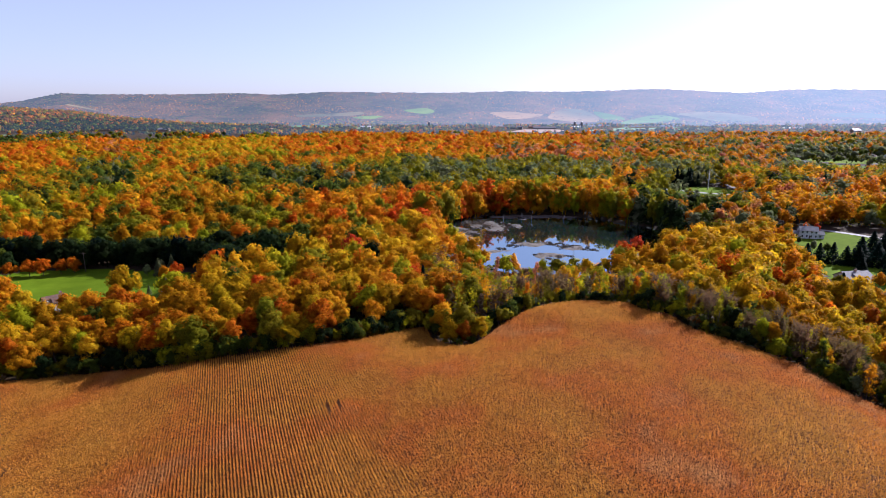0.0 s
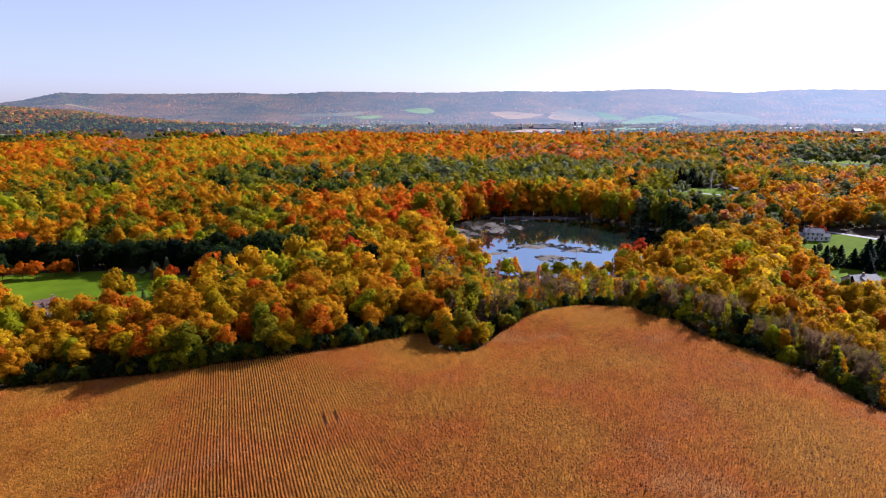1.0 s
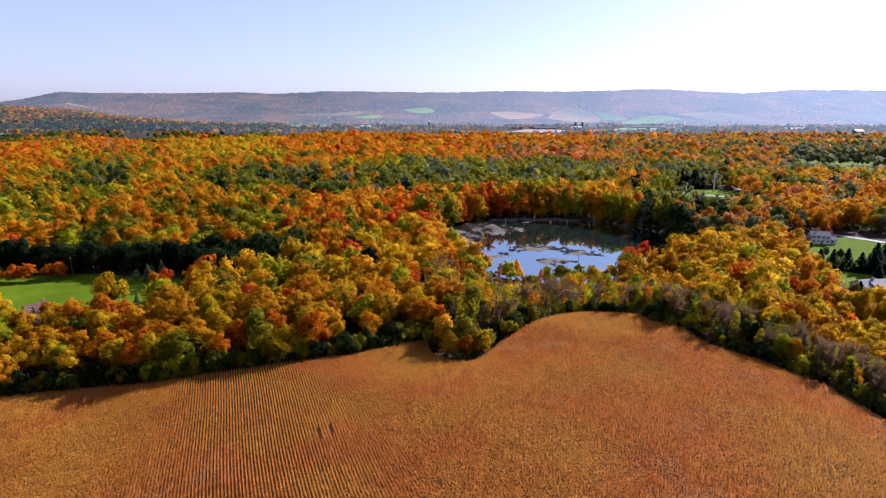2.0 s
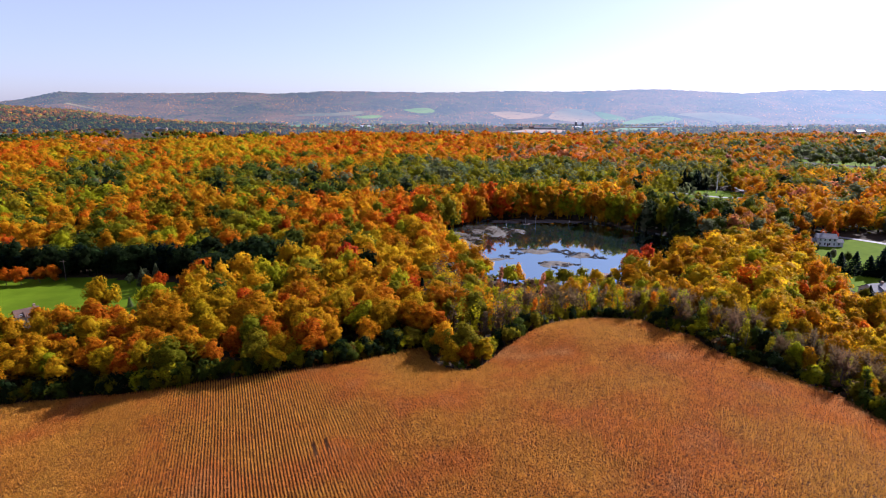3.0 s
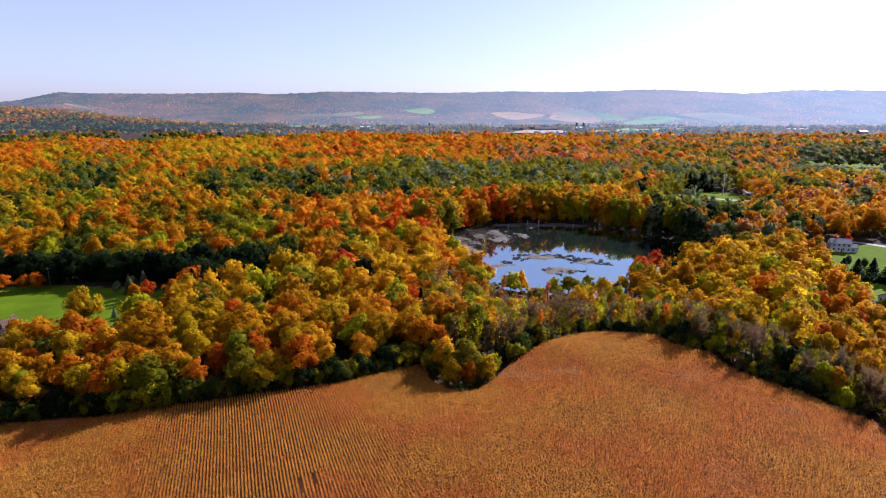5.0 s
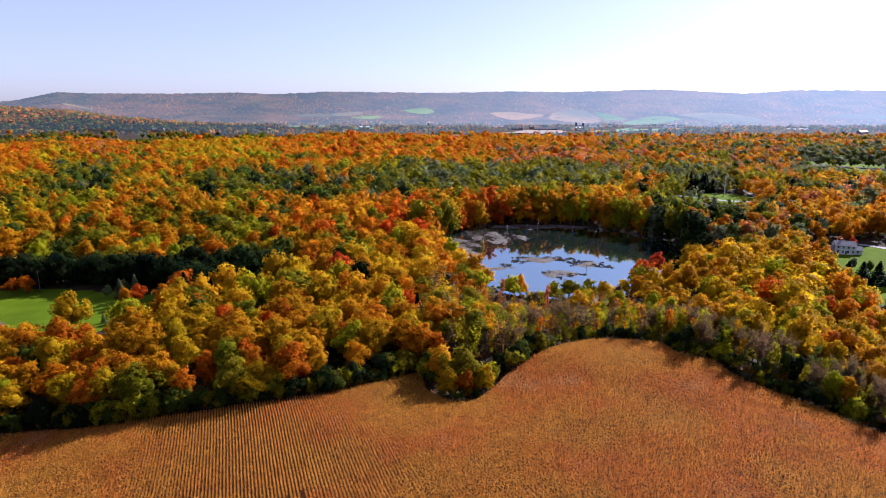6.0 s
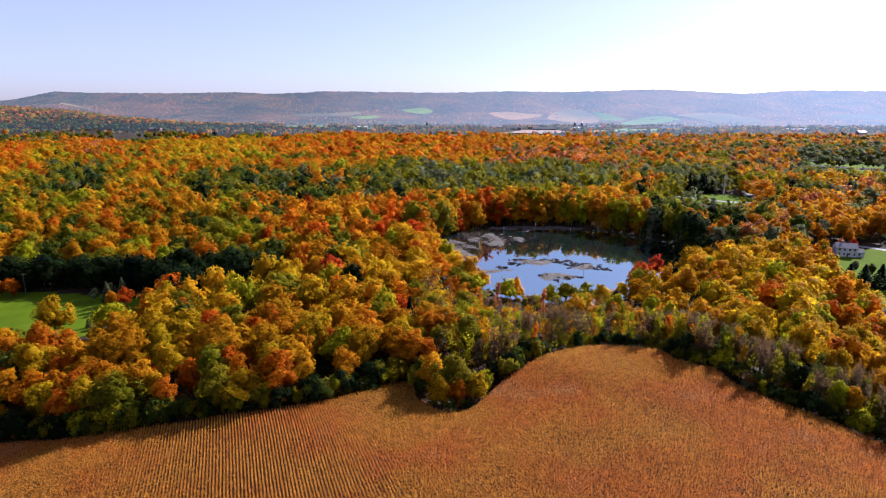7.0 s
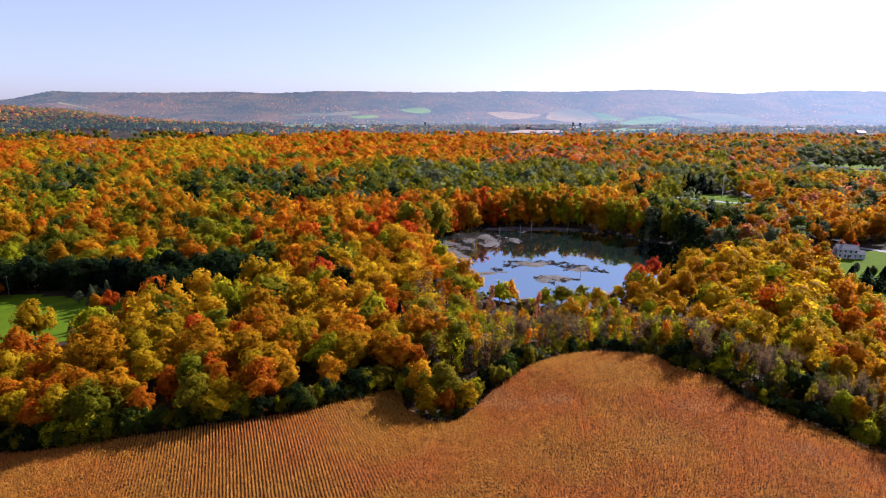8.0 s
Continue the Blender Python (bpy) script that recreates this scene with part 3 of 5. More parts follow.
def crown_cloud(n, size, z0, z1, rad, clumps, gen, loose=0.27, fine=True, lobes=0, solid=True):
    """Leaf sprays on clumps, the clumps in a few lobes round the main limbs: an uneven crown with gaps. Also the clumps' middles."""
    zc, hz = (z0 + z1) / 2, (z1 - z0) / 2
    lobes = lobes or min(6, max(3, clumps // 7))
    a = gen.uniform(0, 6.283) + np.arange(lobes) * 2.4
    q = rad * gen.uniform(0.28, 0.56, lobes)
    lz = zc + hz * gen.uniform(-0.5, 0.25, lobes)
    lz[0], q[0] = zc + hz * 0.48, rad * 0.1
    lobe = np.stack([np.cos(a) * q, np.sin(a) * q, lz], 1)
    wide = gen.uniform(0.42, 0.58, lobes)[:, None] * (rad, rad, hz * 0.9) * (1.5 if lobes < 3 else 1.0)
    d = gen.normal(size=(clumps, 3))
    d[:, 2] += 0.35
    d /= np.linalg.norm(d, axis=1)[:, None]
    own = np.arange(clumps) % lobes
    mid = lobe[own] + d * wide[own] * gen.uniform(0.6, 1.0, (clumps, 1))
    big = rad * loose * gen.uniform(0.75, 1.3, clumps)
    k = gen.integers(0, clumps, n)
    off = gen.normal(size=(n, 3)) + d[k] * 0.9
    off /= np.linalg.norm(off, axis=1)[:, None] + 1e-9
    c = mid[k] + off * (big[k] * gen.uniform(0.75, 1.1, n))[:, None]
    out = off * 0.5 + 0.5 * (c - lobe[own[k]]) / rad + 0.7 * (c - (0, 0, zc - 0.25 * hz)) / (rad, rad, hz)
    out /= np.linalg.norm(out, axis=1)[:, None] + 1e-9
    sprays = leaf_tris(c, out, size, gen, brushes=0.12 if rad > 1 else 0.03)
    inner = [inner_clumps(lobe, wide * (0.7 if fine else 0.82), gen, fine)] if solid else []
    if fine and solid:
        inner.append(inner_clumps(mid, np.repeat(big[:, None] * 0.5, 3, 1), gen, False))
    V, F, N = joined([sprays, *inner])
    return V, F, N, mid


def broadleaf(h, rad, base, n, size, clumps, gen, sides=6, loose=0.27):
    """Trunk and crown of a broadleaf tree, as arrays."""
    V, F, N, mid = crown_cloud(n, size, h * base, h, rad, clumps, gen, loose)
    bend = gen.normal(0, 0.25, 2)
    fork = np.array([bend[0], bend[1], h * (base + 0.12)])
    limbs = [tube((0, 0, -0.6), fork, 0.022 * h, 0.014 * h, sides), tube(fork, (bend[0] * 2, bend[1] * 2, h * 0.86), 0.013 * h, 0.004 * h, sides)]
    for m in mid[:: max(1, len(mid) // 8)]:
        a = fork * gen.uniform(0.75, 1.0)
        limbs.append(tube(a, m, 0.007 * h, 0.002 * h, 4))
    return joined(limbs), (V, F, N)


def sparse(h, rad, base, n, size, clumps, gen):
    """A slender tree with a loose see-through crown."""
    wood, _ = broadleaf(h, rad, base, 4, size, clumps, gen)
    z = gen.uniform(base, 1.0, clumps)
    a = gen.uniform(0, 6.283, clumps)
    q = rad * np.sqrt(np.clip(1.15 - z, 0, 1)) * gen.uniform(0.1, 0.95, clumps)
    mid = np.stack([np.cos(a) * q, np.sin(a) * q, z * h], 1)
    k = gen.integers(0, clumps, n)
    off = gen.normal(size=(n, 3))
    off /= np.linalg.norm(off, axis=1)[:, None]
    out = off + (0, 0, 0.2)
    out /= np.linalg.norm(out, axis=1)[:, None]
    return wood, leaf_tris(mid[k] + off * (rad * 0.42 * gen.uniform(0.4, 1.1, n))[:, None], out, size, gen, 1.2, 0.25)


def bare(h, rad, n, gen, leaves):
    """A tree that has dropped most of its leaves: limbs, many fine twigs, a few sprays."""
    limbs, twigs = [], []
    top = np.array([gen.normal(0, 0.3), gen.normal(0, 0.3), h * 0.95])
    limbs.append(tube((0, 0, -0.6), top * (0.6, 0.6, 0.5), 0.016 * h, 0.01 * h, 5))
    limbs.append(tube(top * (0.6, 0.6, 0.5), top, 0.01 * h, 0.002 * h, 5))
    ends = []
    for _ in range(15):
        z = gen.uniform(0.25, 0.8) * h
        a = gen.uniform(0, 6.283)
        q = np.array([np.cos(a) * rad * gen.uniform(0.4, 1), np.sin(a) * rad * gen.uniform(0.4, 1), min(z + gen.uniform(0.15, 0.4) * h, h)])
        p = np.array([0, 0, z])
        limbs.append(tube(p, q, 0.006 * h, 0.0015 * h, 3))
        ends.append((p, q))
    p, q = np.array([e[0] for e in ends]), np.array([e[1] for e in ends])
    k = gen.integers(0, len(ends), n)
    t = gen.uniform(0.3, 1.05, n)[:, None]
    foot = p[k] * (1 - t) + q[k] * t
    way = gen.normal(size=(n, 3)) + (0, 0, 0.9)
    way /= np.linalg.norm(way, axis=1)[:, None]
    tip = foot + way * gen.uniform(0.6, 1.5, n)[:, None]
    side = np.cross(way, gen.normal(size=(n, 3)))
    side *= 0.03 / (np.linalg.norm(side, axis=1)[:, None] + 1e-9)
    TV, TF = np.stack([foot - side, foot + side, tip + side * 0.4, tip - side * 0.4], 1).reshape(-1, 3), np.arange(4 * n).reshape(-1, 4)
    c = foot[:leaves] + gen.normal(0, 0.35, (leaves, 3))
    LV, LF, _ = leaf_quads(c, np.tile((0, 0, 1.0), (leaves, 1)), 0.33, gen)
    return joined(limbs), joined([(TV, TF), (LV, LF)])


def conifer(h, rad, tiers, per, size, gen):
    """A spruce: drooping sprays in tiers, wide below and pointed above."""
    cs, outs = [], []
    for k in range(tiers):
        f = k / (tiers - 1)
        z, r = h * (0.07 + 0.91 * f), rad * (1 - f) ** 0.9 + 0.08
        m = max(4, int(per * (1 - 0.75 * f)))
        a = gen.uniform(0, 6.283, m)
        q = r * gen.uniform(0.35, 1.05, m)
        cs.append(np.stack([np.cos(a) * q, np.sin(a) * q, z - 0.22 * q + gen.normal(0, 0.1, m)], 1))
        outs.append(np.stack([np.cos(a), np.sin(a), np.full(m, 0.9)], 1))
    V, F, N = leaf_quads(np.concatenate(cs), np.concatenate(outs), size, gen, 1.0)
    return joined([tube((0, 0, -0.5), (0, 0, h * 0.95), 0.02 * h, 0.003 * h, 6)]), (V, F, N)


def tree_thing(name, arrays, bark, label, category, group, crown_name="crown"):
    """A tree of its own: an Empty at its foot with trunk and crown."""
    base = new(name)
    for nm, a, m in (("trunk", arrays[0], bark), (crown_name, arrays[1], LEAF)):
        ob = new(nm, mesh_from(nm, a[0], a[1], m, normals=a[2] if len(a) > 2 else None))
        ob.parent = base
    return tagged(base, label, category, group)


gen = np.random.default_rng(41)
NEAR = dict(
    round=[broadleaf(11, 4.0, 0.12, 3300, 0.39, 64, gen, loose=0.24) for _ in range(4)],
    tall=[broadleaf(12, 2.7, 0.14, 2400, 0.37, 54, gen, loose=0.28) for _ in range(3)],
    thin=[sparse(10, 1.9, 0.15, 1000, 0.36, 30, gen) for _ in range(3)],
    bare=[bare(9, 2.3, 850, gen, 150) for _ in range(3)],
    shrub=[broadleaf(4, 2.1, 0.02, 800, 0.32, 22, gen, 5, 0.3) for _ in range(3)],
    spruce=[conifer(9, 2.3, 19, 84, 0.58, gen) for _ in range(2)],
)
KINDS = dict(round=("broadleaf_tree", "broadleaf tree", 11), tall=("broadleaf_tree", "broadleaf tree", 12), thin=("broadleaf_tree", "slender tree", 10), bare=("bare_tree", "bare tree", 9), shrub=("shrub", "shrub", 4), spruce=("spruce_tree", "spruce", 9))
WORDS = dict(yellow="bright yellow", gold="golden yellow", amber="amber", orange="orange", ember="red-orange", red="scarlet", pink="salmon pink", lime="yellow-green", olive="olive green", green="green", dark="dark green", russet="russet brown", grey="grey-brown", spruce="dark blue-green", sage="grey-green")
PROTO = {}


def plant(kind, which, x, y, high, turn, tint, place="in the tree belt", wide=1.0):
    """One tree or shrub as a thing of its own, high metres tall."""
    name, cat, h = KINDS[kind]
    key = (kind, which % len(NEAR[kind]))
    s = high / h
    m = Matrix.LocRotScale((x, y, float(land(x, y))), Euler((0, 0, turn)), (s * wide, s * wide, s))
    if kind == "bare":
        label = "leafless grey-brown tree with fine twigs " + place
    elif kind == "spruce":
        label = "dark blue-green pointed spruce " + place
    else:
        label = WORDS[tint] + (" leafy shrub " if kind == "shrub" else " autumn tree with leafy crown ") + place
    if key not in PROTO:
        ob = tree_thing(name, NEAR[kind][key[1]], BARK, label, cat, "trees of the belt")
        ob.matrix_basis = m
        PROTO[key] = ob
    else:
        src = PROTO[key]
        keep = src.scale.copy()
        src.scale = (1, 1, 1)
        ob = copy_thing(src, m)
        src.scale = keep
        tagged(ob, label, cat, "trees of the belt" if kind != "shrub" else "shrubs of the belt")
    g = np.random.default_rng(int(abs(x * 131 + y * 17)))
    c = np.array(TINTS[tint]) * g.uniform(0.74, 1.08) * g.uniform(0.93, 1.07, 3)
    for ch in ob.children:
        if ch.name.startswith("crown"):
            ch.color = (*np.clip(c, 0, 0.9), 1)
    return ob


def pick(weights, r):
    """A tint by its weight, for r from 0 to 1."""
    names, w = zip(*weights.items())
    c = np.cumsum(w) / sum(w)
    return names[int(np.searchsorted(c, min(r, 0.9999)))]


MIXES = {name: words.split() for name, words in dict(
    rust="amber orange amber orange amber gold olive russet amber orange green gold",
    orange="orange amber orange amber gold gold orange olive amber gold ember",
    gilt="gold amber gold orange olive olive amber lime green amber",
    mixed="amber orange gold olive lime green gold dark olive olive amber gold",
    meadow="olive lime gold olive lime gold green olive olive yellow amber green",
    far_left="green olive dark green sage russet olive amber green",
    flame="ember orange orange gold amber gold",
    sunny="gold yellow gold lime amber",
    rosy="orange russet pink amber orange amber gold",
    conifer="green olive green dark olive green amber sage olive",
    pines="olive sage olive green sage olive",
    # coral, suburb, park, copper: sage and olive added to the trees' colours as haze
    coral="pink amber olive amber pink orange sage",
    shore="amber olive gold lime orange gold",
    gloom="dark green dark green dark sage green olive amber dark green",
    suburb="sage amber olive sage green amber pink olive gold amber",
    park="green sage green sage olive sage amber",
    copper="amber olive gold sage amber pink green gold amber",
    russets="olive olive gold amber lime orange olive gold amber green",
).items()}
# the woods' colours by place: bearing (x over distance), distance, mix
FAR_STANDS = [
    (-0.85, -0.44, 860, 1300, "far_left"), (-0.46, -0.2, 975, 1300, "far_left"), (-0.8, -0.66, 540, 860, "flame"), (-0.67, -0.61, 530, 760, "sunny"), (-0.63, -0.55, 640, 960, "rosy"),
    (-0.47, -0.29, 560, 960, "sunny"), (-0.26, 0.27, 645, 1150, "orange"), (0.1, 0.3, 530, 780, "coral"), (0.27, 0.8, 500, 1300, "suburb"), (0.6, 0.8, 500, 860, "park"),
]
NEAR_STANDS = [
    (-0.66, -0.53, 375, 560, "conifer"), (-0.55, -0.22, 500, 600, "gilt"), (-0.4, -0.24, 365, 490, "conifer"), (-0.22, -0.08, 365, 505, "conifer"),
    (-0.09, 0.28, 392, 575, "pines"), (-0.26, 0.02, 262, 362, "orange"), (-0.1, 0.03, 205, 275, "sunny"), (-0.8, -0.69, 222, 262, "flame"), (-0.69, -0.26, 262, 345, "russets"),
    (0.05, 0.12, 262, 372, "flame"), (0.12, 0.35, 262, 392, "shore"), (0.33, 0.55, 262, 375, "gloom"), (0.36, 0.5, 372, 550, "pines"), (0.5, 0.8, 262, 430, "copper"),
]


def palette(x, y):
    """Which colours grow where."""
    # woods behind the lawn: their shaded fronts painted as dark tints
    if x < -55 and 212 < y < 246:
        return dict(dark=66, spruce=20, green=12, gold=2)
    if y < 240 and x < 2:
        return dict(gold=46, amber=14, yellow=30, lime=7, orange=12, olive=4, green=1, ember=1)
    if y < 232 and x < 62:
        return dict(amber=10, gold=20, orange=5, grey=26, olive=26, lime=18)
    if y < 262 and x < 150 and x > 62:
        return dict(gold=36, amber=9, yellow=44, orange=6, lime=18, olive=3, green=1, ember=1)
    wob = math.sin(x * 0.031 + 1.0) + math.sin(y * 0.043 + x * 0.017)
    u, d = x / max(y - 18, 1) + 0.012 * wob, y * (1 + 0.02 * math.sin(x * 0.05) + 0.02 * math.sin(x * 0.021 + 2))
    mix = "rust" if d > 700 else "gilt" if d > 480 else "mixed" if d > 345 else "meadow"
    for u0, u1, d0, d1, name in FAR_STANDS + NEAR_STANDS:
        if u0 < u < u1 and d0 < d < d1:
            mix = name
    words = MIXES[mix]
    return {w: words.count(w) for w in words}


# clear spaces: houses and their yards
YARDS = [(172, 274, 13), (148, 206, 13), (-118, 168, 7.5), (6, 148, 6), (-92, 195, 9), (205, 500, 14), (340, 520, 12), (373, 612, 16)]


HOMES = rounded([(121, 176), (126, 190), (147, 243), (152, 260), (180, 296), (212, 290), (262, 250), (225, 176), (150, 166)], 1)


def open_land(x, y, near_field=1.5):
    o = inside(FIELD, x, y) | (edge_gap(FIELD_EDGE, x, y) < near_field) | (pond_gap(x, y) < 1.015)
    for poly in (HOMES, LAWN_LEFT, LAWN_RIGHT, CLEARING, LAWN_FAR, LAWN_FARTHER, LOT):
        o |= inside(poly, x, y)
    o |= edge_gap(ROAD, x, y) < 4.5
    for hx, hy, r in YARDS:
        o |= np.hypot(x - hx, y - hy) < r
    return o


def below_lawn(x, y, high):
    """Young growth before the lawn: its tops stay under the slope that leaves the lawn open to the field."""
    u = x / (y - 18)
    top = 54.5 - np.where(u < -0.6, 0.358, 0.366) * (y - 18) - land(x, y)
    return np.where((u > -0.82) & (u < -0.54) & (y < 204), np.clip(np.minimum(high, top), 2.0, None), high)


def scatter(y0, y1, step, seed, near_field=1.5):
    """Uneven spots in view between two distances."""
    g = np.random.default_rng(seed)
    half = 0.84 * y1 + 14
    A, B = np.meshgrid(np.arange(-half, half, step), np.arange(y0, y1, step))
    A = A + g.uniform(-0.42, 0.42, A.shape) * step + (np.arange(A.shape[0]) % 2)[:, None] * step / 2
    B = B + g.uniform(-0.42, 0.42, B.shape) * step
    x, y = A.ravel(), B.ravel()
    k = (np.abs(x) < 0.82 * y + 14) & (y >= y0) & (y < y1)
    x, y = x[k], y[k]
    k = ~open_land(x, y, near_field)
    return x[k], y[k]


# trees that stand out: x, y, height, kind, tint
MARKED = [
    (-35.2, 220.1, 12, "round", "red"),
    (-27.5, 215.5, 11, "round", "dark"),
    (-18.0, 192.9, 11, "round", "orange"),
    (-9.5, 187.3, 10, "round", "ember"),
    (-6.2, 175.9, 11, "spruce", "spruce"),
    (-22.8, 157.3, 9, "round", "ember"),
    (-54.7, 193.7, 12, "tall", "lime"),
    (-48.0, 189.6, 12, "tall", "lime"),
    (-58.9, 187.9, 11, "tall", "lime"),
    (-34.1, 146.8, 10, "round", "yellow"),
    (-27.0, 144.7, 9, "round", "gold"),
    (-18.6, 148.2, 9, "round", "gold"),
    (-40.0, 143.7, 9, "round", "amber"),
    (-50.8, 144.9, 9, "round", "orange"),
    (-62.1, 149.2, 9, "round", "ember"),
    (-74.4, 168.0, 10, "round", "gold"),
    (-104.7, 183.8, 13, "round", "yellow"),
    (-99.9, 171.1, 11, "round", "amber"),
    (-105.6, 167.4, 11, "round", "gold"),
    (-88.6, 152.4, 10, "thin", "yellow"),
    (-84.8, 164.4, 9, "tall", "russet"),
    (-97.8, 150.6, 9, "round", "gold"),
    (-106.5, 152.2, 9, "round", "amber"),
    (-116.3, 150.6, 9, "round", "gold"),
    (75.0, 240.1, 10, "round", "ember"),
    (85.1, 250.6, 10, "round", "red"),
    (54.2, 212.7, 9, "round", "yellow"),
    (56.6, 205.7, 7, "round", "lime"),
    (56.0, 152.5, 6.5, "shrub", "dark"),
    (101.6, 189.9, 9, "round", "ember"),
    (106.8, 180.7, 11, "round", "orange"),
    (110.0, 178.3, 11, "round", "amber"),
    (80.7, 211.0, 11, "round", "gold"),
    (87.0, 205.9, 11, "round", "amber"),
    (92.7, 200.1, 10, "round", "yellow"),
    (130.5, 203.3, 11, "round", "gold"),
    (110.0, 210.8, 10, "round", "yellow"),
    (1.0, 157.9, 10, "tall", "olive"),
    (20.3, 212.7, 9, "thin", "pink"),
    (13.5, 205.9, 9, "thin", "amber"),
    (9.5, 208.1, 9, "thin", "orange"),
    (34.2, 206.6, 9, "thin", "pink"),
    (113.0, 155.3, 10, "tall", "lime"),
    (111.0, 143.4, 10, "tall", "lime"),
    (109.5, 159.9, 10, "tall", "gold"),
]
for n, (x, y, high, kind, tint) in enumerate(MARKED):
    plant(kind, n, x, y, high, n * 1.7, tint, "at the field's edge" if y < 160 else "among the woods")
MX, MY = np.array([m[0] for m in MARKED]), np.array([m[1] for m in MARKED])


def clear_of_marked(x, y, r):
    return np.array([np.hypot(MX - a, MY - b).min() > r for a, b in zip(x, y)], bool)


NEAR_END = 176.0
g = np.random.default_rng(17)
x, y = scatter(98, NEAR_END, 5.6, 23, 2.6)
k = clear_of_marked(x, y, 3.6)
for n, (a, b) in enumerate(zip(x[k], y[k])):
    gap = float(edge_gap(FIELD_EDGE, a, b))
    tint = pick(palette(a, b), g.random())
    r = g.random()
    kind = "round" if r < 0.72 else "tall"
    high = g.uniform(8.0, 11.0) + 2.0 * min(gap, 25) / 25
    if 8 < a < 62 and b < 230:
        kind = "thin" if r < 0.5 else "bare"
        high = g.uniform(6.5, 10)
    elif a >= 55 and gap < 15:
        kind = "bare" if r < 0.45 else ("tall" if r < 0.65 else "thin")
        high = g.uniform(6.5, 9.5)
        tint = "grey" if kind == "bare" else pick(dict(olive=30, lime=25, green=20, gold=15), g.random())
    if kind == "bare":
        tint = "grey"
    high = float(below_lawn(a, b, high))
    plant(kind, int(g.integers(9)), a, b, high, g.uniform(0, 6.28), tint, "at the field's edge" if gap < 6 else "in the tree belt", 1.16 if a < 8 else 1.0)

# the close thicket along the field's far side
x, y = scatter(96, 172, 3.5, 29)
gap = edge_gap(FIELD_EDGE, x, y)
k = (x > 52) & (gap < 13) & clear_of_marked(x, y, 2.5)
for a, b in zip(x[k], y[k]):
    r = g.random()
    kind = "bare" if r < 0.45 else ("tall" if r < 0.6 else "thin")
    plant(kind, int(g.integers(9)), a, b, g.uniform(6.0, 9.5), g.uniform(0, 6.28), "grey" if kind == "bare" else pick(dict(olive=36, green=18, lime=26, dark=4, gold=12), g.random()), "in the thicket")

# shrubs along the field's edge
E_ = np.asarray(FIELD_EDGE, float)
for (p, q) in zip(E_[:-1], E_[1:]):
    d = q - p
    m = int(np.hypot(*d) / 1.3) + 1
    nrm = np.array([-d[1], d[0]]) / np.hypot(*d)
    for t in np.arange(m) / m:
        s = p + d * t + nrm * g.uniform(0.6, 3.0)
        if (-6 < s[0] < 11.5 and 130 < s[1] < 144) or open_land(np.array([s[0]]), np.array([s[1]]), 0.5)[0] or g.random() < 0.1:
            continue
        tint = pick(dict(dark=22, green=28, olive=30, sage=6, lime=14) if s[0] > 8 else dict(dark=26, green=28, olive=34, lime=12), g.random())
        plant("shrub", int(g.integers(9)), s[0], s[1], g.uniform(2.2, 4.6) * (1.0 if s[0] > 8 else 1.3), g.uniform(0, 6.28), tint, "along the field's edge")


def woodland(name, x, y, templates, heights, seed, label, material=LEAF_FAR, colours=None, z=None):
    """Many far trees as one mesh, each with its own turn, size and colour."""
    g = np.random.default_rng(seed)
    n = len(x)
    z = land(x, y) if z is None else z
    which = g.integers(0, len(templates), n)
    turn = g.uniform(0, 6.283, n)
    high = g.uniform(*heights, n) * np.where(g.random(n) < 0.1, 1.2, 1.0)
    high *= 1 - 0.42 * np.exp(-(((x - 38) / 34) ** 4) - ((y - 200) / 36) ** 4)
    high *= 1 - 0.5 * np.exp(-(((x - 420) / 95) ** 4) - ((y - 570) / 65) ** 4)
    high *= 1 - 0.45 * np.exp(-(((x - 172) / 34) ** 4) - ((y - 376) / 34) ** 4)
    high = below_lawn(x, y, high)
    wide = high * g.uniform(0.85, 1.25, n)
    tn = waves(x, y, 90, seed + 2) * 0.16
    tint = np.array([TINTS[pick(colours or palette(a, b), float((r + w) % 1.0))] for a, b, r, w in zip(x, y, g.random(n), tn)])
    tint = np.clip(tint * g.uniform(0.8, 1.18, (n, 1)) * g.uniform(0.93, 1.07, (n, 3)), 0, 0.9)
    Vs, Fs, Ts, Ns, at = [], [], [], [], 0
    for k, (tv, tf, tn_) in enumerate(templates):
        s = np.flatnonzero(which == k)
        c, sn = np.cos(turn[s])[:, None], np.sin(turn[s])[:, None]
        vx, vy, vz = tv[:, 0] * wide[s, None], tv[:, 1] * wide[s, None], tv[:, 2] * high[s, None]
        V = np.stack([vx * c - vy * sn + x[s, None], vx * sn + vy * c + y[s, None], vz + z[s, None]], -1)
        m = len(tv)
        Vs.append(V.reshape(-1, 3))
        Ns.append(np.stack([tn_[:, 0] * c - tn_[:, 1] * sn, tn_[:, 0] * sn + tn_[:, 1] * c, np.broadcast_to(tn_[:, 2], vz.shape)], -1).reshape(-1, 3))
        Fs.append((tf[None] + (at + np.arange(len(s)) * m)[:, None, None]).reshape(-1, tf.shape[1]))
        Ts.append(np.repeat(tint[s], m, 0))
        at += len(s) * m
    me = mesh_from(name, np.concatenate(Vs), np.concatenate(Fs), material, np.concatenate(Ts), normals=np.concatenate(Ns))
    return tagged(new(name, me), label, "woodland", kind="stuff")


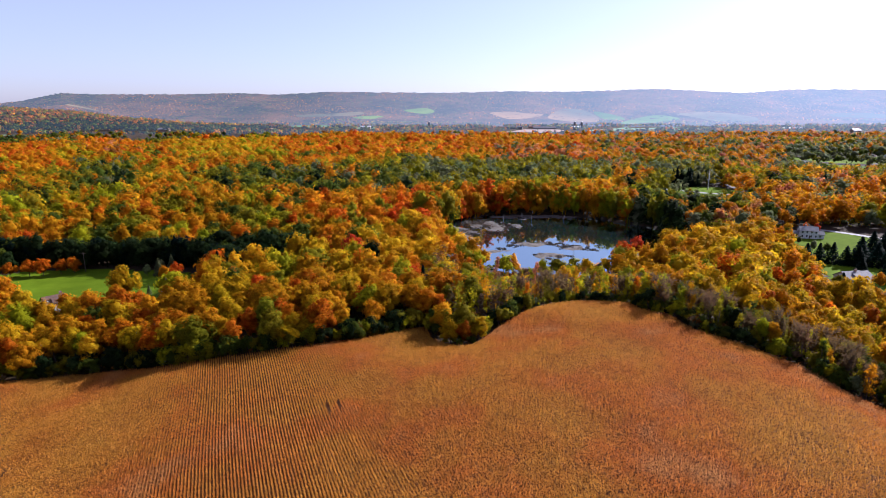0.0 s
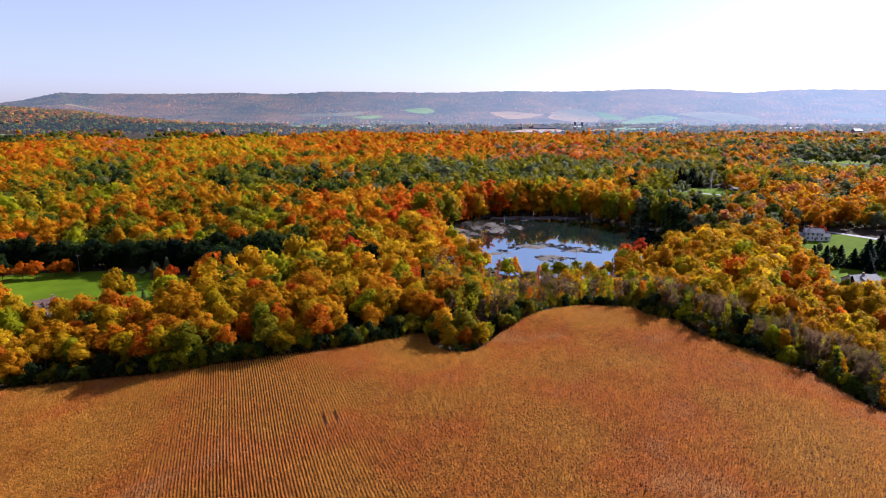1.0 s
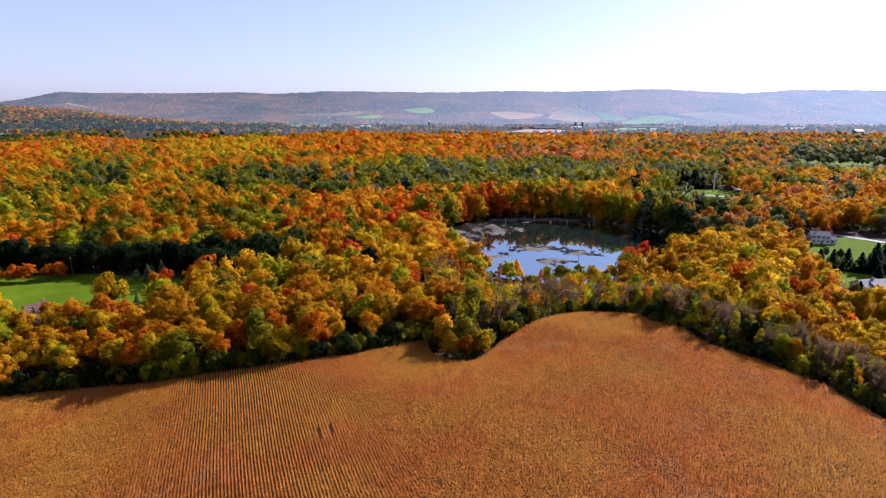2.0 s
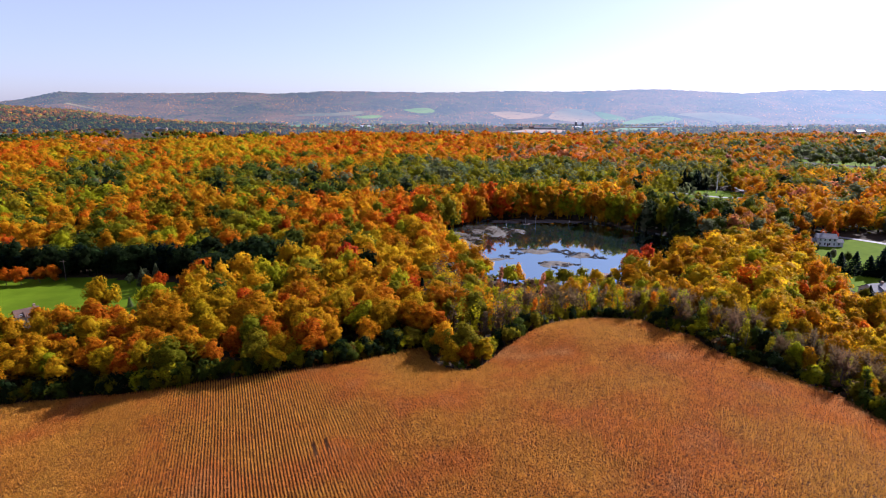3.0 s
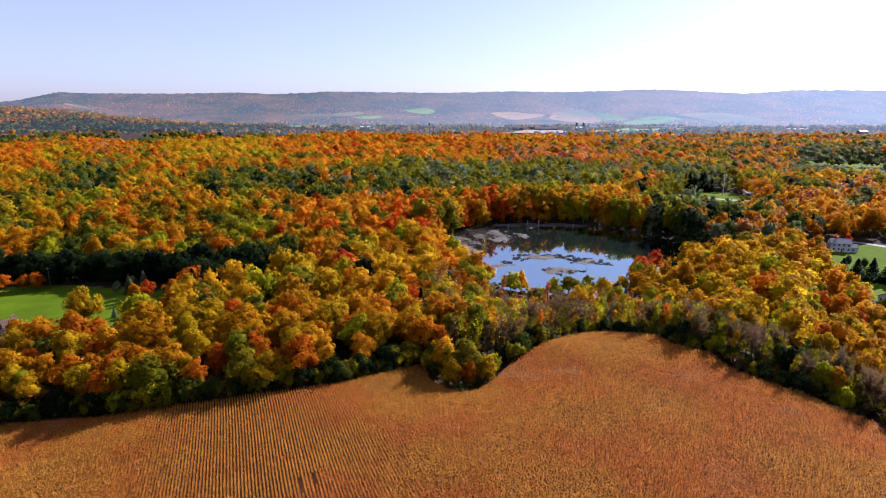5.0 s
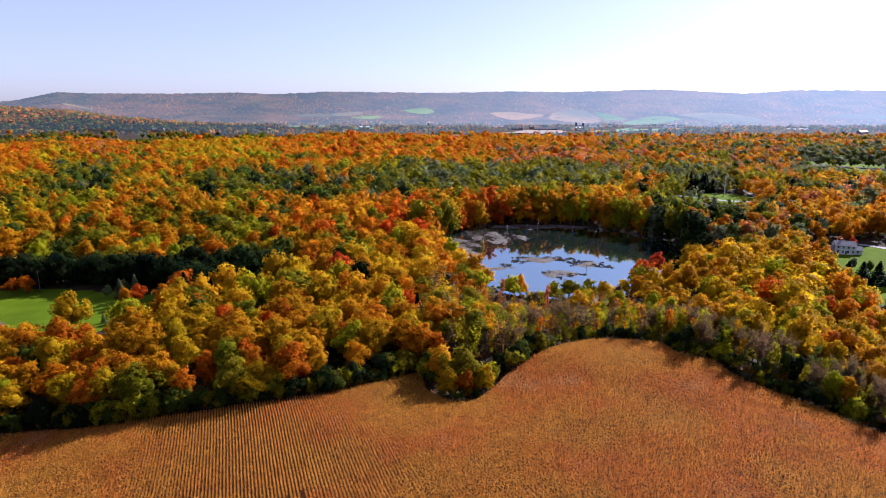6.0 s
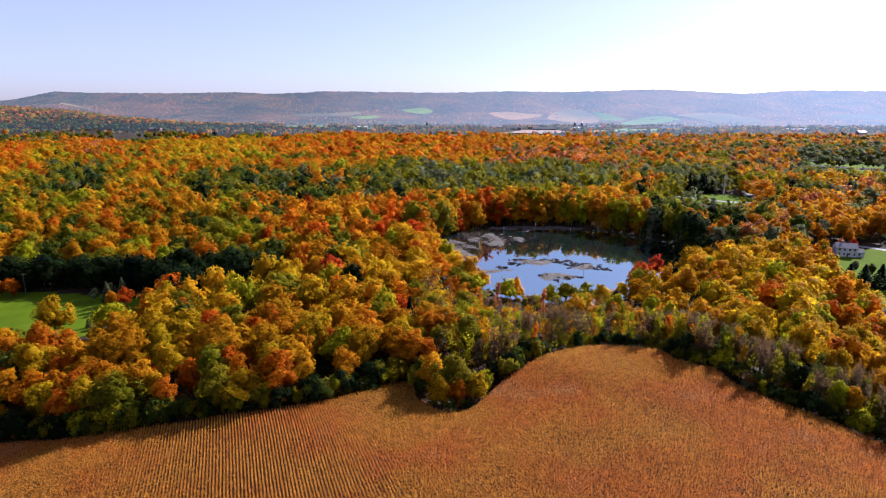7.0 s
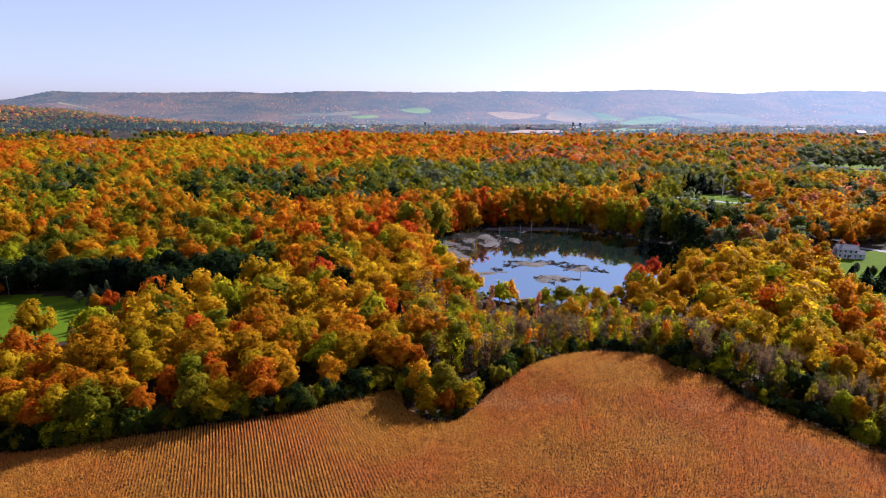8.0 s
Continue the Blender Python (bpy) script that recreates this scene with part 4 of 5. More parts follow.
def far_template(n, size, clumps, rad, gen, base=0.12, trunk=True, loose=0.3, fine=False, lobes=0, solid=True):
    """A crown of unit height, and its trunk."""
    V, F, N, _ = crown_cloud(n, size, base, 1.0, rad, clumps, gen, loose, fine, lobes, solid)
    if not trunk:
        return V, F, N
    tv, tf = tube((0, 0, -0.1), (0, 0, 0.7), 0.022, 0.01, 4)
    out = tv * (1, 1, 0)
    return joined([(V, F, N), (tv, tf, out / np.linalg.norm(out, axis=1)[:, None])])


gen = np.random.default_rng(77)
x, y = scatter(NEAR_END, 310, 8.0, 31)
k = clear_of_marked(x, y, 4.5)
woodland("woodland", x[k], y[k], [far_template(960, 0.047, 42, 0.46, gen, 0.08, True, 0.25, True) for _ in range(7)], (8.5, 13.5), 51, "mixed autumn woods round the pond in gold, green and orange")
x, y = scatter(310, 600, 8.2, 32)
woodland("woodland", x, y, [far_template(200, 0.085, 26, 0.5, gen, 0.06, False, 0.25) for _ in range(8)], (8.5, 14.5), 52, "dense autumn woods beyond the pond")
x, y = scatter(600, 1010, 9.6, 33)
k = (x / y > -0.24) | (y < 930 + 60 * waves(x, y, 330, 37)) | (waves(x, y, 120, 38) > 0.35)
x, y = x[k], y[k]
woodland("woodland", x, y, [far_template(50, 0.135, 14, 0.52, gen, 0.05, False, 0.26, False, 2) for _ in range(8)], (9, 14), 53, "distant orange autumn woods")


def off_farms(x, y):
    o = np.ones(len(x), bool)
    for p in FARM_OUTLINES:
        o &= ~inside(p, x, y)
    return o


# the woods thin out into the valley
x, y = scatter(1010, 1250, 11.0, 34)
k = (np.random.default_rng(35).random(len(x)) < 1.15 - (y - 1010) / 190 + 0.4 * waves(x, y, 160, 36) - 0.55 * (x / y < -0.24)) & off_farms(x, y)
woodland("woodland", x[k], y[k], [far_template(22, 0.2, 10, 0.52, gen, 0.05, False, 0.28, False, 2) for _ in range(5)], (9, 14), 65, "thinning autumn woods at the valley's edge")


# trees that lean over the pond's shore
g = np.random.default_rng(45)
a = np.repeat(np.arange(0, 6.283, 0.06), 3)
r = g.uniform(1.02, 1.22, len(a))
a = a + g.normal(0, 0.02, len(a))
x, y = POND[0] + POND[2] * r * np.cos(a), POND[1] + POND[3] * r * np.sin(a)
k = (np.sin(a) > -0.15) & (pond_gap(x, y) > 1.0) & ((y > 300) | (x > 60))
woodland("woodland", x[k], y[k], [far_template(420, 0.06, 34, 0.3, gen, 0.04, True, 0.25, True) for _ in range(5)], (12.5, 17.5), 57, "dense mixed trees along the pond shore")


x, y = scatter(150, 216, 3.9, 43)
k = (x > -6) & (x < 60) & (edge_gap(FIELD_EDGE, x, y) > 3) & clear_of_marked(x, y, 2.6)
woodland("woodland", x[k], y[k], [far_template(280, 0.042, 34, 0.15, gen, 0.15, True, 0.55, False, 0, False) for _ in range(5)], (7, 11.5), 59, "slender mixed saplings between field and pond", LEAF_FAR, dict(olive=26, lime=12, gold=18, amber=8, grey=40, russet=8))


def brush(seed):
    """Low bushes and saplings on the woodland floor near the field."""
    g = np.random.default_rng(seed)
    x, y = scatter(96, 232, 2.8, seed, 0.3)
    k = (x > -20) | (edge_gap(FIELD_EDGE, x, y) < 12)
    return x[k], y[k]


x, y = brush(38)
x2, y2 = scatter(240, 330, 4.0, 39)
x, y = np.r_[x, x2[x2 > 150]], np.r_[y, y2[x2 > 150]]
woodland("undergrowth", x, y, [far_template(30, 0.22, 8, 0.62, gen, 0.0, False, lobes=1) for _ in range(4)], (1.2, 3.2), 58, "low brown and olive undergrowth on the woodland floor", LEAF_FAR, dict(olive=26, green=18, russet=22, grey=18, dark=10, sage=6))


def hedges(seed):
    """Hedgerows, copses and lone trees of the far valley."""
    g = np.random.default_rng(seed)
    px, py = [], []
    for _ in range(150):
        yy, uu = 1150 + 1250 * g.random() ** 0.8, g.uniform(-0.85, 0.85)
        ln, wd = g.uniform(60, 420), g.uniform(3, 26)
        m = int(ln / 11 * (1 + wd / 18))
        t = g.uniform(-0.5, 0.5, m)
        px.append(uu * yy + t * ln + g.normal(0, 2, m))
        py.append(yy + t * ln * g.normal(0, 0.12) + g.uniform(-wd, wd, m))
    return np.concatenate(px), np.concatenate(py)


x, y = hedges(9)
k = off_farms(x, y)
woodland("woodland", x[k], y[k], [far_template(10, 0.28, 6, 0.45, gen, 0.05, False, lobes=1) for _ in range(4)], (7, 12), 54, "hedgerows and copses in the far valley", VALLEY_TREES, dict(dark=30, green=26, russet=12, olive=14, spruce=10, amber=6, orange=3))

g = np.random.default_rng(71)
x, y = g.normal(-1450, 330, 4200), g.normal(1950, 170, 4200)
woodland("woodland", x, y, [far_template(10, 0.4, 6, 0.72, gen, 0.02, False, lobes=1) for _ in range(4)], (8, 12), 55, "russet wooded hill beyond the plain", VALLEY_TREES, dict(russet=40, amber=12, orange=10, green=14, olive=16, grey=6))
x, y = g.uniform(-1150, -480, 1300), g.normal(1650, 90, 1300)
woodland("woodland", x, y, [far_template(10, 0.28, 6, 0.48, gen, 0.05, False, lobes=1) for _ in range(4)], (10, 15), 56, "dark conifer wood in the far valley", VALLEY_TREES, dict(dark=50, green=20, spruce=20, russet=8))


def foothills(seed):
    """Hedgerows, woods and orchards on the lower slopes of the ridge."""
    g = np.random.default_rng(seed)
    px, py = [], []
    for _ in range(80):
        yy, uu = 2370 + 230 * g.random() ** 1.5, g.uniform(-0.85, 0.85)
        ln, wd = g.uniform(60, 480), g.uniform(3, 30)
        m = int(ln / 12 * (1 + wd / 16))
        t = g.uniform(-0.5, 0.5, m)
        px.append(uu * yy + t * ln + g.normal(0, 2, m))
        py.append(yy + t * ln * g.normal(0, 0.15) + g.uniform(-wd, wd, m))
    x, y = np.concatenate(px), np.concatenate(py)
    k = y > 2360
    return x[k], y[k]


x, y = foothills(15)
k = off_farms(x, y)
x, y = x[k], y[k]
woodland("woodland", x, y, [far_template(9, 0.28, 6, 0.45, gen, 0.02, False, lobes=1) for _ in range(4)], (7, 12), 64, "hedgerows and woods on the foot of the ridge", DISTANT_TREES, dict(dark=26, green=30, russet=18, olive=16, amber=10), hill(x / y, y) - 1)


def ridge_woods(seed, n):
    """Trees all over the slopes of the ridge."""
    g = np.random.default_rng(seed)
    u, y = g.uniform(-0.84, 0.84, n), 2620 + 720 * g.random(n) ** 0.8
    k = off_farms(u * y, y) & (g.random(n) < np.clip((y - 2560) / 260, 0, 1))
    return u[k] * y[k], np.minimum(y[k], HILL_FAR)


x, y = ridge_woods(81, 22000)
k = waves(x, y * 2.2, 900, 82) + 0.4 * waves(x, y * 2, 260, 83) + 0.5 * (3000 - y) / 400 > -0.05
for part_, mix, words in ((k, dict(russet=54, amber=12, orange=6, grey=24, dark=2), "faded russet and orange woods on the ridge"), (~k, dict(dark=34, green=32, russet=10, grey=20, olive=4), "dark green and brown woods on the ridge")):
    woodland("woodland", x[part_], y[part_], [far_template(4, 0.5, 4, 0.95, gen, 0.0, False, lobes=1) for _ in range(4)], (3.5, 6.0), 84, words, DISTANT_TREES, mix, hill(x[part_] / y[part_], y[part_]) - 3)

# dense added row behind the lawn: the woods' shade put into near-black tints
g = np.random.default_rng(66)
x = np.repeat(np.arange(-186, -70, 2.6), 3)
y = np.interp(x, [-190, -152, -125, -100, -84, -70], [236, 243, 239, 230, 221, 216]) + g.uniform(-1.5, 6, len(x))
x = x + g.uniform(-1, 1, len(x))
woodland("woodland", x, y, [far_template(300, 0.09, 30, 0.3, gen, 0.02) for _ in range(4)], (7, 11), 67, "dense edge of the woods behind the lawn, tinted dark for shade", LEAF_FAR, dict(dark=60, spruce=30, green=10))

# rows of planted trees
for n, (x, y, high) in enumerate([(-165.5, 226.5, 7.0), (-160.8, 227.5, 7.4), (-155, 230, 6.6), (-151, 232, 7.2), (-171, 223, 6.4)]):
    plant("round", n, x, y, high, n * 2.1, "orange", "beside the lawn", 1.15)
for n, (x, y, high) in enumerate([(157, 238, 6), (160, 234, 7), (163.5, 231, 6.5), (167, 229, 7), (170.5, 233, 9), (174, 228, 8), (178, 227, 7), (182, 226, 7.5), (186, 226, 7), (190, 227, 7), (181, 241, 9), (190, 246, 8.5), (196, 250, 9.5), (158, 214, 6), (162, 202, 6.5), (195, 229, 7.5), (200, 231, 7), (155, 243, 5), (160, 204, 7), (141, 199, 4)]):
    plant("spruce", n, x, y, high * 1.25, n * 1.3, "spruce", "beside the lawn", 1.75)
for n, (x, y, high) in enumerate([(-82, 207, 9.5), (-78, 211, 9), (-86, 212, 10), (-90, 216, 8), (-73, 205, 8), (-112, 223, 6), (-106, 222, 7), (-102, 195, 3.0)]):
    plant("spruce", n, x, y, high * 1.2, n * 1.3, "spruce" if n < 5 else "sage", "at the lawn's edge", 1.25)
for n, (x, y, high, tint) in enumerate([(-101, 214, 7, "ember"), (-106, 215, 6, "gold"), (-96, 204, 4.5, "russet"), (-117, 224, 5, "sage"), (-112, 226, 5.5, "sage"), (178, 283, 5, "ember"), (183, 282, 5, "red"), (163, 263, 4, "sage"), (166, 247, 5, "green")]):
    plant("round", n, x, y, high, n * 1.1, tint, "beside a lawn")
for n, (x, y, high, tint) in enumerate([(144, 270, 9, "ember"), (141, 260, 8, "sage"), (139, 252, 9, "gold"), (160, 268, 9, "gold"), (157, 262, 8, "olive"), (153, 254, 9, "amber"), (158, 283, 10, "olive"), (186, 290, 8, "amber"), (149, 248, 7, "dark"), (163, 252, 5, "sage"), (137, 196, 5, "olive"), (143, 193, 5.5, "gold"), (152, 196, 6, "gold")]):
    plant("round", n, x, y, high, n * 0.9, tint, "near the houses")
# the lone tree in the bay of the field
plant("round", 1, 1.8, 137.8, 7.4, 0.4, "yellow", "standing out in the maize", 1.0)
plant("round", 2, 5.2, 136.8, 6.9, 2.4, "orange", "standing out in the maize", 0.95)
plant("round", 3, 8.8, 138.4, 7.4, 1.4, "yellow", "standing out in the maize", 1.05)
plant("shrub", 1, 10.0, 140.6, 3.2, 1.0, "dark", "under the lone trees")
plant("shrub", 2, 0.4, 140.0, 2.0, 2.0, "olive", "under the lone trees")
plant("shrub", 1, 4.2, 140.8, 2.4, 0.3, "green", "under the lone trees")
plant("shrub", 0, 7.4, 136.4, 2.2, 1.0, "green", "under the lone trees")


def pale_tree(x, y, high):
    """A dead pale tree with bare limbs."""
    g = np.random.default_rng(88)
    base = new("dead_tree")
    limbs = [tube((0, 0, -0.5), (0.2, 0, high * 0.55), 0.45, 0.3, 7), tube((0.2, 0, high * 0.55), (-0.1, 0.2, high), 0.3, 0.08, 6)]
    for _ in range(16):
        z = g.uniform(0.35, 0.85) * high
        a = g.uniform(0, 6.283)
        limbs.append(tube((0.1, 0, z), (math.cos(a) * 1.8, math.sin(a) * 1.8, z + g.uniform(1.2, 3)), 0.13, 0.03, 4))
    v, f = joined(limbs)
    ob = new("trunk", mesh_from("trunk", v, f, PALE_BARK))
    ob.parent = base
    base.matrix_basis = pose(x, y, float(land(x, y)))
    tagged(base, "pale bare dead tree beside the clearing", "tree")


pale_tree(193, 427, 15)
g = np.random.default_rng(61)
for n in range(11):
    plant("spruce", n, 176 + n * 1.9 + g.uniform(-0.5, 0.5), 448 + g.uniform(-3, 3), g.uniform(9, 15), n, "spruce", "behind the far clearing")


def snag(x, y, high, lean):
    """A bare dead trunk standing in the water."""
    base = new("dead_snag")
    v, f = joined([tube((0, 0, -1), (lean, 0.1, high), 0.14, 0.05, 6), tube((lean * 0.6, 0.06, high * 0.6), (lean * 0.6 + 0.7, 0.3, high * 0.85), 0.05, 0.02, 4), tube((lean * 0.4, 0.04, high * 0.45), (lean * 0.4 - 0.6, -0.2, high * 0.65), 0.05, 0.02, 4)])
    ob = new("trunk", mesh_from("trunk", v, f, PALE_BARK))
    ob.parent = base
    base.matrix_basis = pose(x, y, -9.9)
    tagged(base, "bare grey dead trunk standing in the pond", "dead tree", "snags in the pond")


for x, y, high, lean in ((52, 340, 5.5, 0.3), (47, 343, 3.5, -0.5), (60, 262, 3.2, 0.2), (28, 322, 3, 0.6), (35, 334, 4, -0.3), (20, 305, 3.4, 0.4), (79, 250, 4.5, 0.2), (82, 254, 3.6, -0.4), (70, 336, 3, 0.5)):
    snag(x, y, high, lean)


def utility_pole(x, y, high):
    base = new("utility_pole")
    base.matrix_basis = pose(x, y, float(land(x, y)), 0, 0, 20)
    tagged(base, "weathered wooden utility pole beside the lawn", "pole")
    v, f = tube((0, 0, -0.5), (0, 0, high), 0.16, 0.11, 8)
    for nm, vv, ff in (("post", v, f), ("crossarm", *tube((-1.1, 0.14, high - 0.7), (1.1, 0.14, high - 0.7), 0.07, 0.07, 4))):
        ob = new(nm, mesh_from(nm, vv, ff, BARK))
        ob.parent = base


utility_pole(-147, 233, 8.5)


# ---------------------------------------------------------------- houses
def prism(bm, x0, x1, y0, y1, z0, z1, zr):
    """A gabled body: walls to z1 and a ridge along x at zr."""
    ym = (y0 + y1) / 2
    co = [(x0, y0, z0), (x1, y0, z0), (x1, y1, z0), (x0, y1, z0), (x0, y0, z1), (x1, y0, z1), (x1, y1, z1), (x0, y1, z1), (x0, ym, zr), (x1, ym, zr)]
    v = [bm.verts.new(c) for c in co]
    for f in ((0, 1, 5, 4), (2, 3, 7, 6), (1, 2, 6, 9, 5), (3, 0, 4, 8, 7), (4, 5, 9, 8), (6, 7, 8, 9), (3, 2, 1, 0)):
        bm.faces.new([v[k] for k in f])
    return bm


def roof_slabs(bm, x0, x1, y0, y1, z1, zr, over=0.5, thick=0.22):
    ym = (y0 + y1) / 2
    k = (zr - z1) / (ym - y0)
    for s in (-1, 1):
        ye = ym + s * (ym - y0 + over)
        ze = zr - k * (ym - y0 + over)
        co = [(x0 - over, ye, ze), (x1 + over, ye, ze), (x1 + over, ym, zr), (x0 - over, ym, zr)]
        lo = [bm.verts.new((a, b, c + 0.03)) for a, b, c in co]
        hi = [bm.verts.new((a, b, c + 0.03 + thick)) for a, b, c in co]
        bm.faces.new(hi if s < 0 else hi[::-1])
        bm.faces.new(lo[::-1] if s < 0 else lo)
        for p in range(4):
            q = (p + 1) % 4
            bm.faces.new((lo[p], lo[q], hi[q], hi[p]))
    return bm


def house(name, x, y, turn, wings, roof, label, storeys, chimney=None, walls=WHITE_WALL, category="house", windows=True):
    """wings: (x0, x1, y0, y1, wall height, ridge height) boxes in the house's own metres."""
    base = new(name)
    base.matrix_basis = pose(x, y, float(land(x, y)) + 0.1, 0, 0, turn)
    tagged(base, label, category)
    if windows:
        METRIC.append(base)
    for x0, x1, y0, y1, hw, hr in wings:
        part("wall", prism(bmesh.new(), x0, x1, y0, y1, -0.6, hw, hr), walls, base)
        part("roof", roof_slabs(bmesh.new(), x0, x1, y0, y1, hw, hr), roof, base)
        if not windows:
            continue
        for lv in range(storeys if hw > 4 else 1):
            zc = 1.6 + 2.7 * lv
            spots = [(px, y0, 0) for px in np.arange(x0 + 1.6, x1 - 1, 2.7)] + [(x1, py, 1) for py in np.arange(y0 + 1.8, y1 - 1, 2.8)] + [(x0, py, 2) for py in np.arange(y0 + 1.8, y1 - 1, 2.8)]
            for px, py, side in spots:
                win = new("window")
                win.parent = base
                win.matrix_basis = pose(px, py, zc, 0, 0, (0, 90, -90)[side])
                bm = bmesh.new()
                for a in ((-0.62, 0.62, -0.08, 0.02, -0.8, -0.68), (-0.62, 0.62, -0.08, 0.02, 0.68, 0.8), (-0.62, -0.5, -0.08, 0.02, -0.68, 0.68), (0.5, 0.62, -0.08, 0.02, -0.68, 0.68), (-0.5, 0.5, -0.06, 0.02, -0.04, 0.04)):
                    box(bm, *a)
                part("frame", bm, WHITE_WALL, win)
                part("pane", box(bmesh.new(), -0.5, 0.5, -0.03, 0.01, -0.68, 0.68), GLASS, win)
    if windows:
        x0, x1, y0, y1, hw, hr = wings[0]
        part("door", box(bmesh.new(), (x0 + x1) / 2 + 0.1, (x0 + x1) / 2 + 1.1, y0 - 0.06, y0 + 0.02, 0.0, 2.1), BROWN_ROOF, base, "brown entrance door")
    if chimney:
        cx, cy, cz = chimney
        bm = box(bmesh.new(), cx - 0.5, cx + 0.5, cy - 0.4, cy + 0.4, 2, cz)
        box(bm, cx - 0.58, cx + 0.58, cy - 0.48, cy + 0.48, cz, cz + 0.18)
        part("chimney", bm, BRICK, base, "brick chimney")
    return base


house("house", 174, 274, -18, [(-6, 5, -4, 4, 5.2, 7.6), (5, 9, -3, 3, 2.8, 4.5), (-9, -6, -2.5, 2.5, 2.8, 4.2)], GREY_ROOF, "white two-storey house with grey shingle roof beside a lawn", 2, (-2, 1, 8.6))
house("house", 150, 206.5, 12, [(-8, 3, -4.5, 4.5, 3.0, 5.6), (3, 9, -3.5, 5.0, 2.8, 5.0), (-3, 4, -7, 2, 2.8, 4.8)], GREY_ROOF, "low house with grey roof and brick chimney among spruces", 1, (0, -0.5, 6.6))
house("house", -128, 184, 48, [(-4.5, 4.5, -3.4, 3.4, 4.2, 6.4), (-1.2, 1.4, -4.6, 0, 4.0, 5.8)], BROWN_ROOF, "white house with brown roof behind golden trees", 2, (3.4, 1, 7.4))
house("house", -93, 195, -8, [(-5, 5.5, -3.5, 3.5, 3.2, 5.8), (-4, -1, -1, 4.5, 3.2, 6.2)], DARK_ROOF, "low house with dark roof beside the lawn", 1, (-4.2, 0.5, 7.2))
house("house", 205, 500, 10, [(-7, 7, -4, 4, 3.2, 5.8)], GREY_ROOF, "distant white house among spruces", 1)
house("house", 340, 520, -20, [(-8, 8, -4.5, 4.5, 3.2, 5.6)], GREY_ROOF, "distant pale house behind autumn trees", 1)
house("house", 373, 614, -12, [(-8, 8, -4, 4, 3.2, 5.0)], GREY_ROOF, "distant long building with pale roof", 1)
house("house", 520, 690, 15, [(-10, 10, -5, 5, 4.5, 7.5)], GREY_ROOF, "distant pale house on a lawn", 2)

g = np.random.default_rng(3)
for px, yy, w, roof in ((905, 1900, 60, GREY_ROOF), (960, 1850, 70, GREY_ROOF), (1010, 1880, 50, WHITE_WALL), (940, 2050, 30, BRICK), (1400, 1700, 34, WHITE_WALL), (1380, 1750, 26, WHITE_WALL), (430, 1750, 34, WHITE_WALL), (455, 1700, 40, GREY_ROOF), (405, 1760, 24, WHITE_WALL), (480, 1820, 30, GREY_ROOF), (300, 1500, 26, GREY_ROOF), (650, 1900, 30, WHITE_WALL), (700, 1950, 26, GREY_ROOF), (1500, 1500, 20, WHITE_WALL)):
    xx = u_of(px) * yy
    house("barn", xx, yy, g.uniform(-15, 15), [(-w / 2, w / 2, -7, 7, 7.0, 11.0)], roof, "distant long grey farm building", 1, category="barn", walls=BRICK if w < 32 else GREY_ROOF, windows=False)
for px, yy in ((1012, 2000), (1024, 1995), (760, 2100)):
    xx = u_of(px) * yy
    v, f = tube((0, 0, 0), (0, 0, 22), 4, 4, 16)
    cv, cf = tube((0, 0, 22), (0, 0, 25.5), 4, 0.6, 16)
    silo = tagged(new("silo"), "tall grey farm silo in the far valley", "silo")
    silo.matrix_basis = pose(xx, yy, float(land(xx, yy)))
    for nm, aa, m in (("shaft", (v, f), GREY_ROOF), ("dome", (cv, cf), WHITE_WALL)):
        ob = new(nm, mesh_from(nm, aa[0], aa[1], m))
        ob.parent = silo


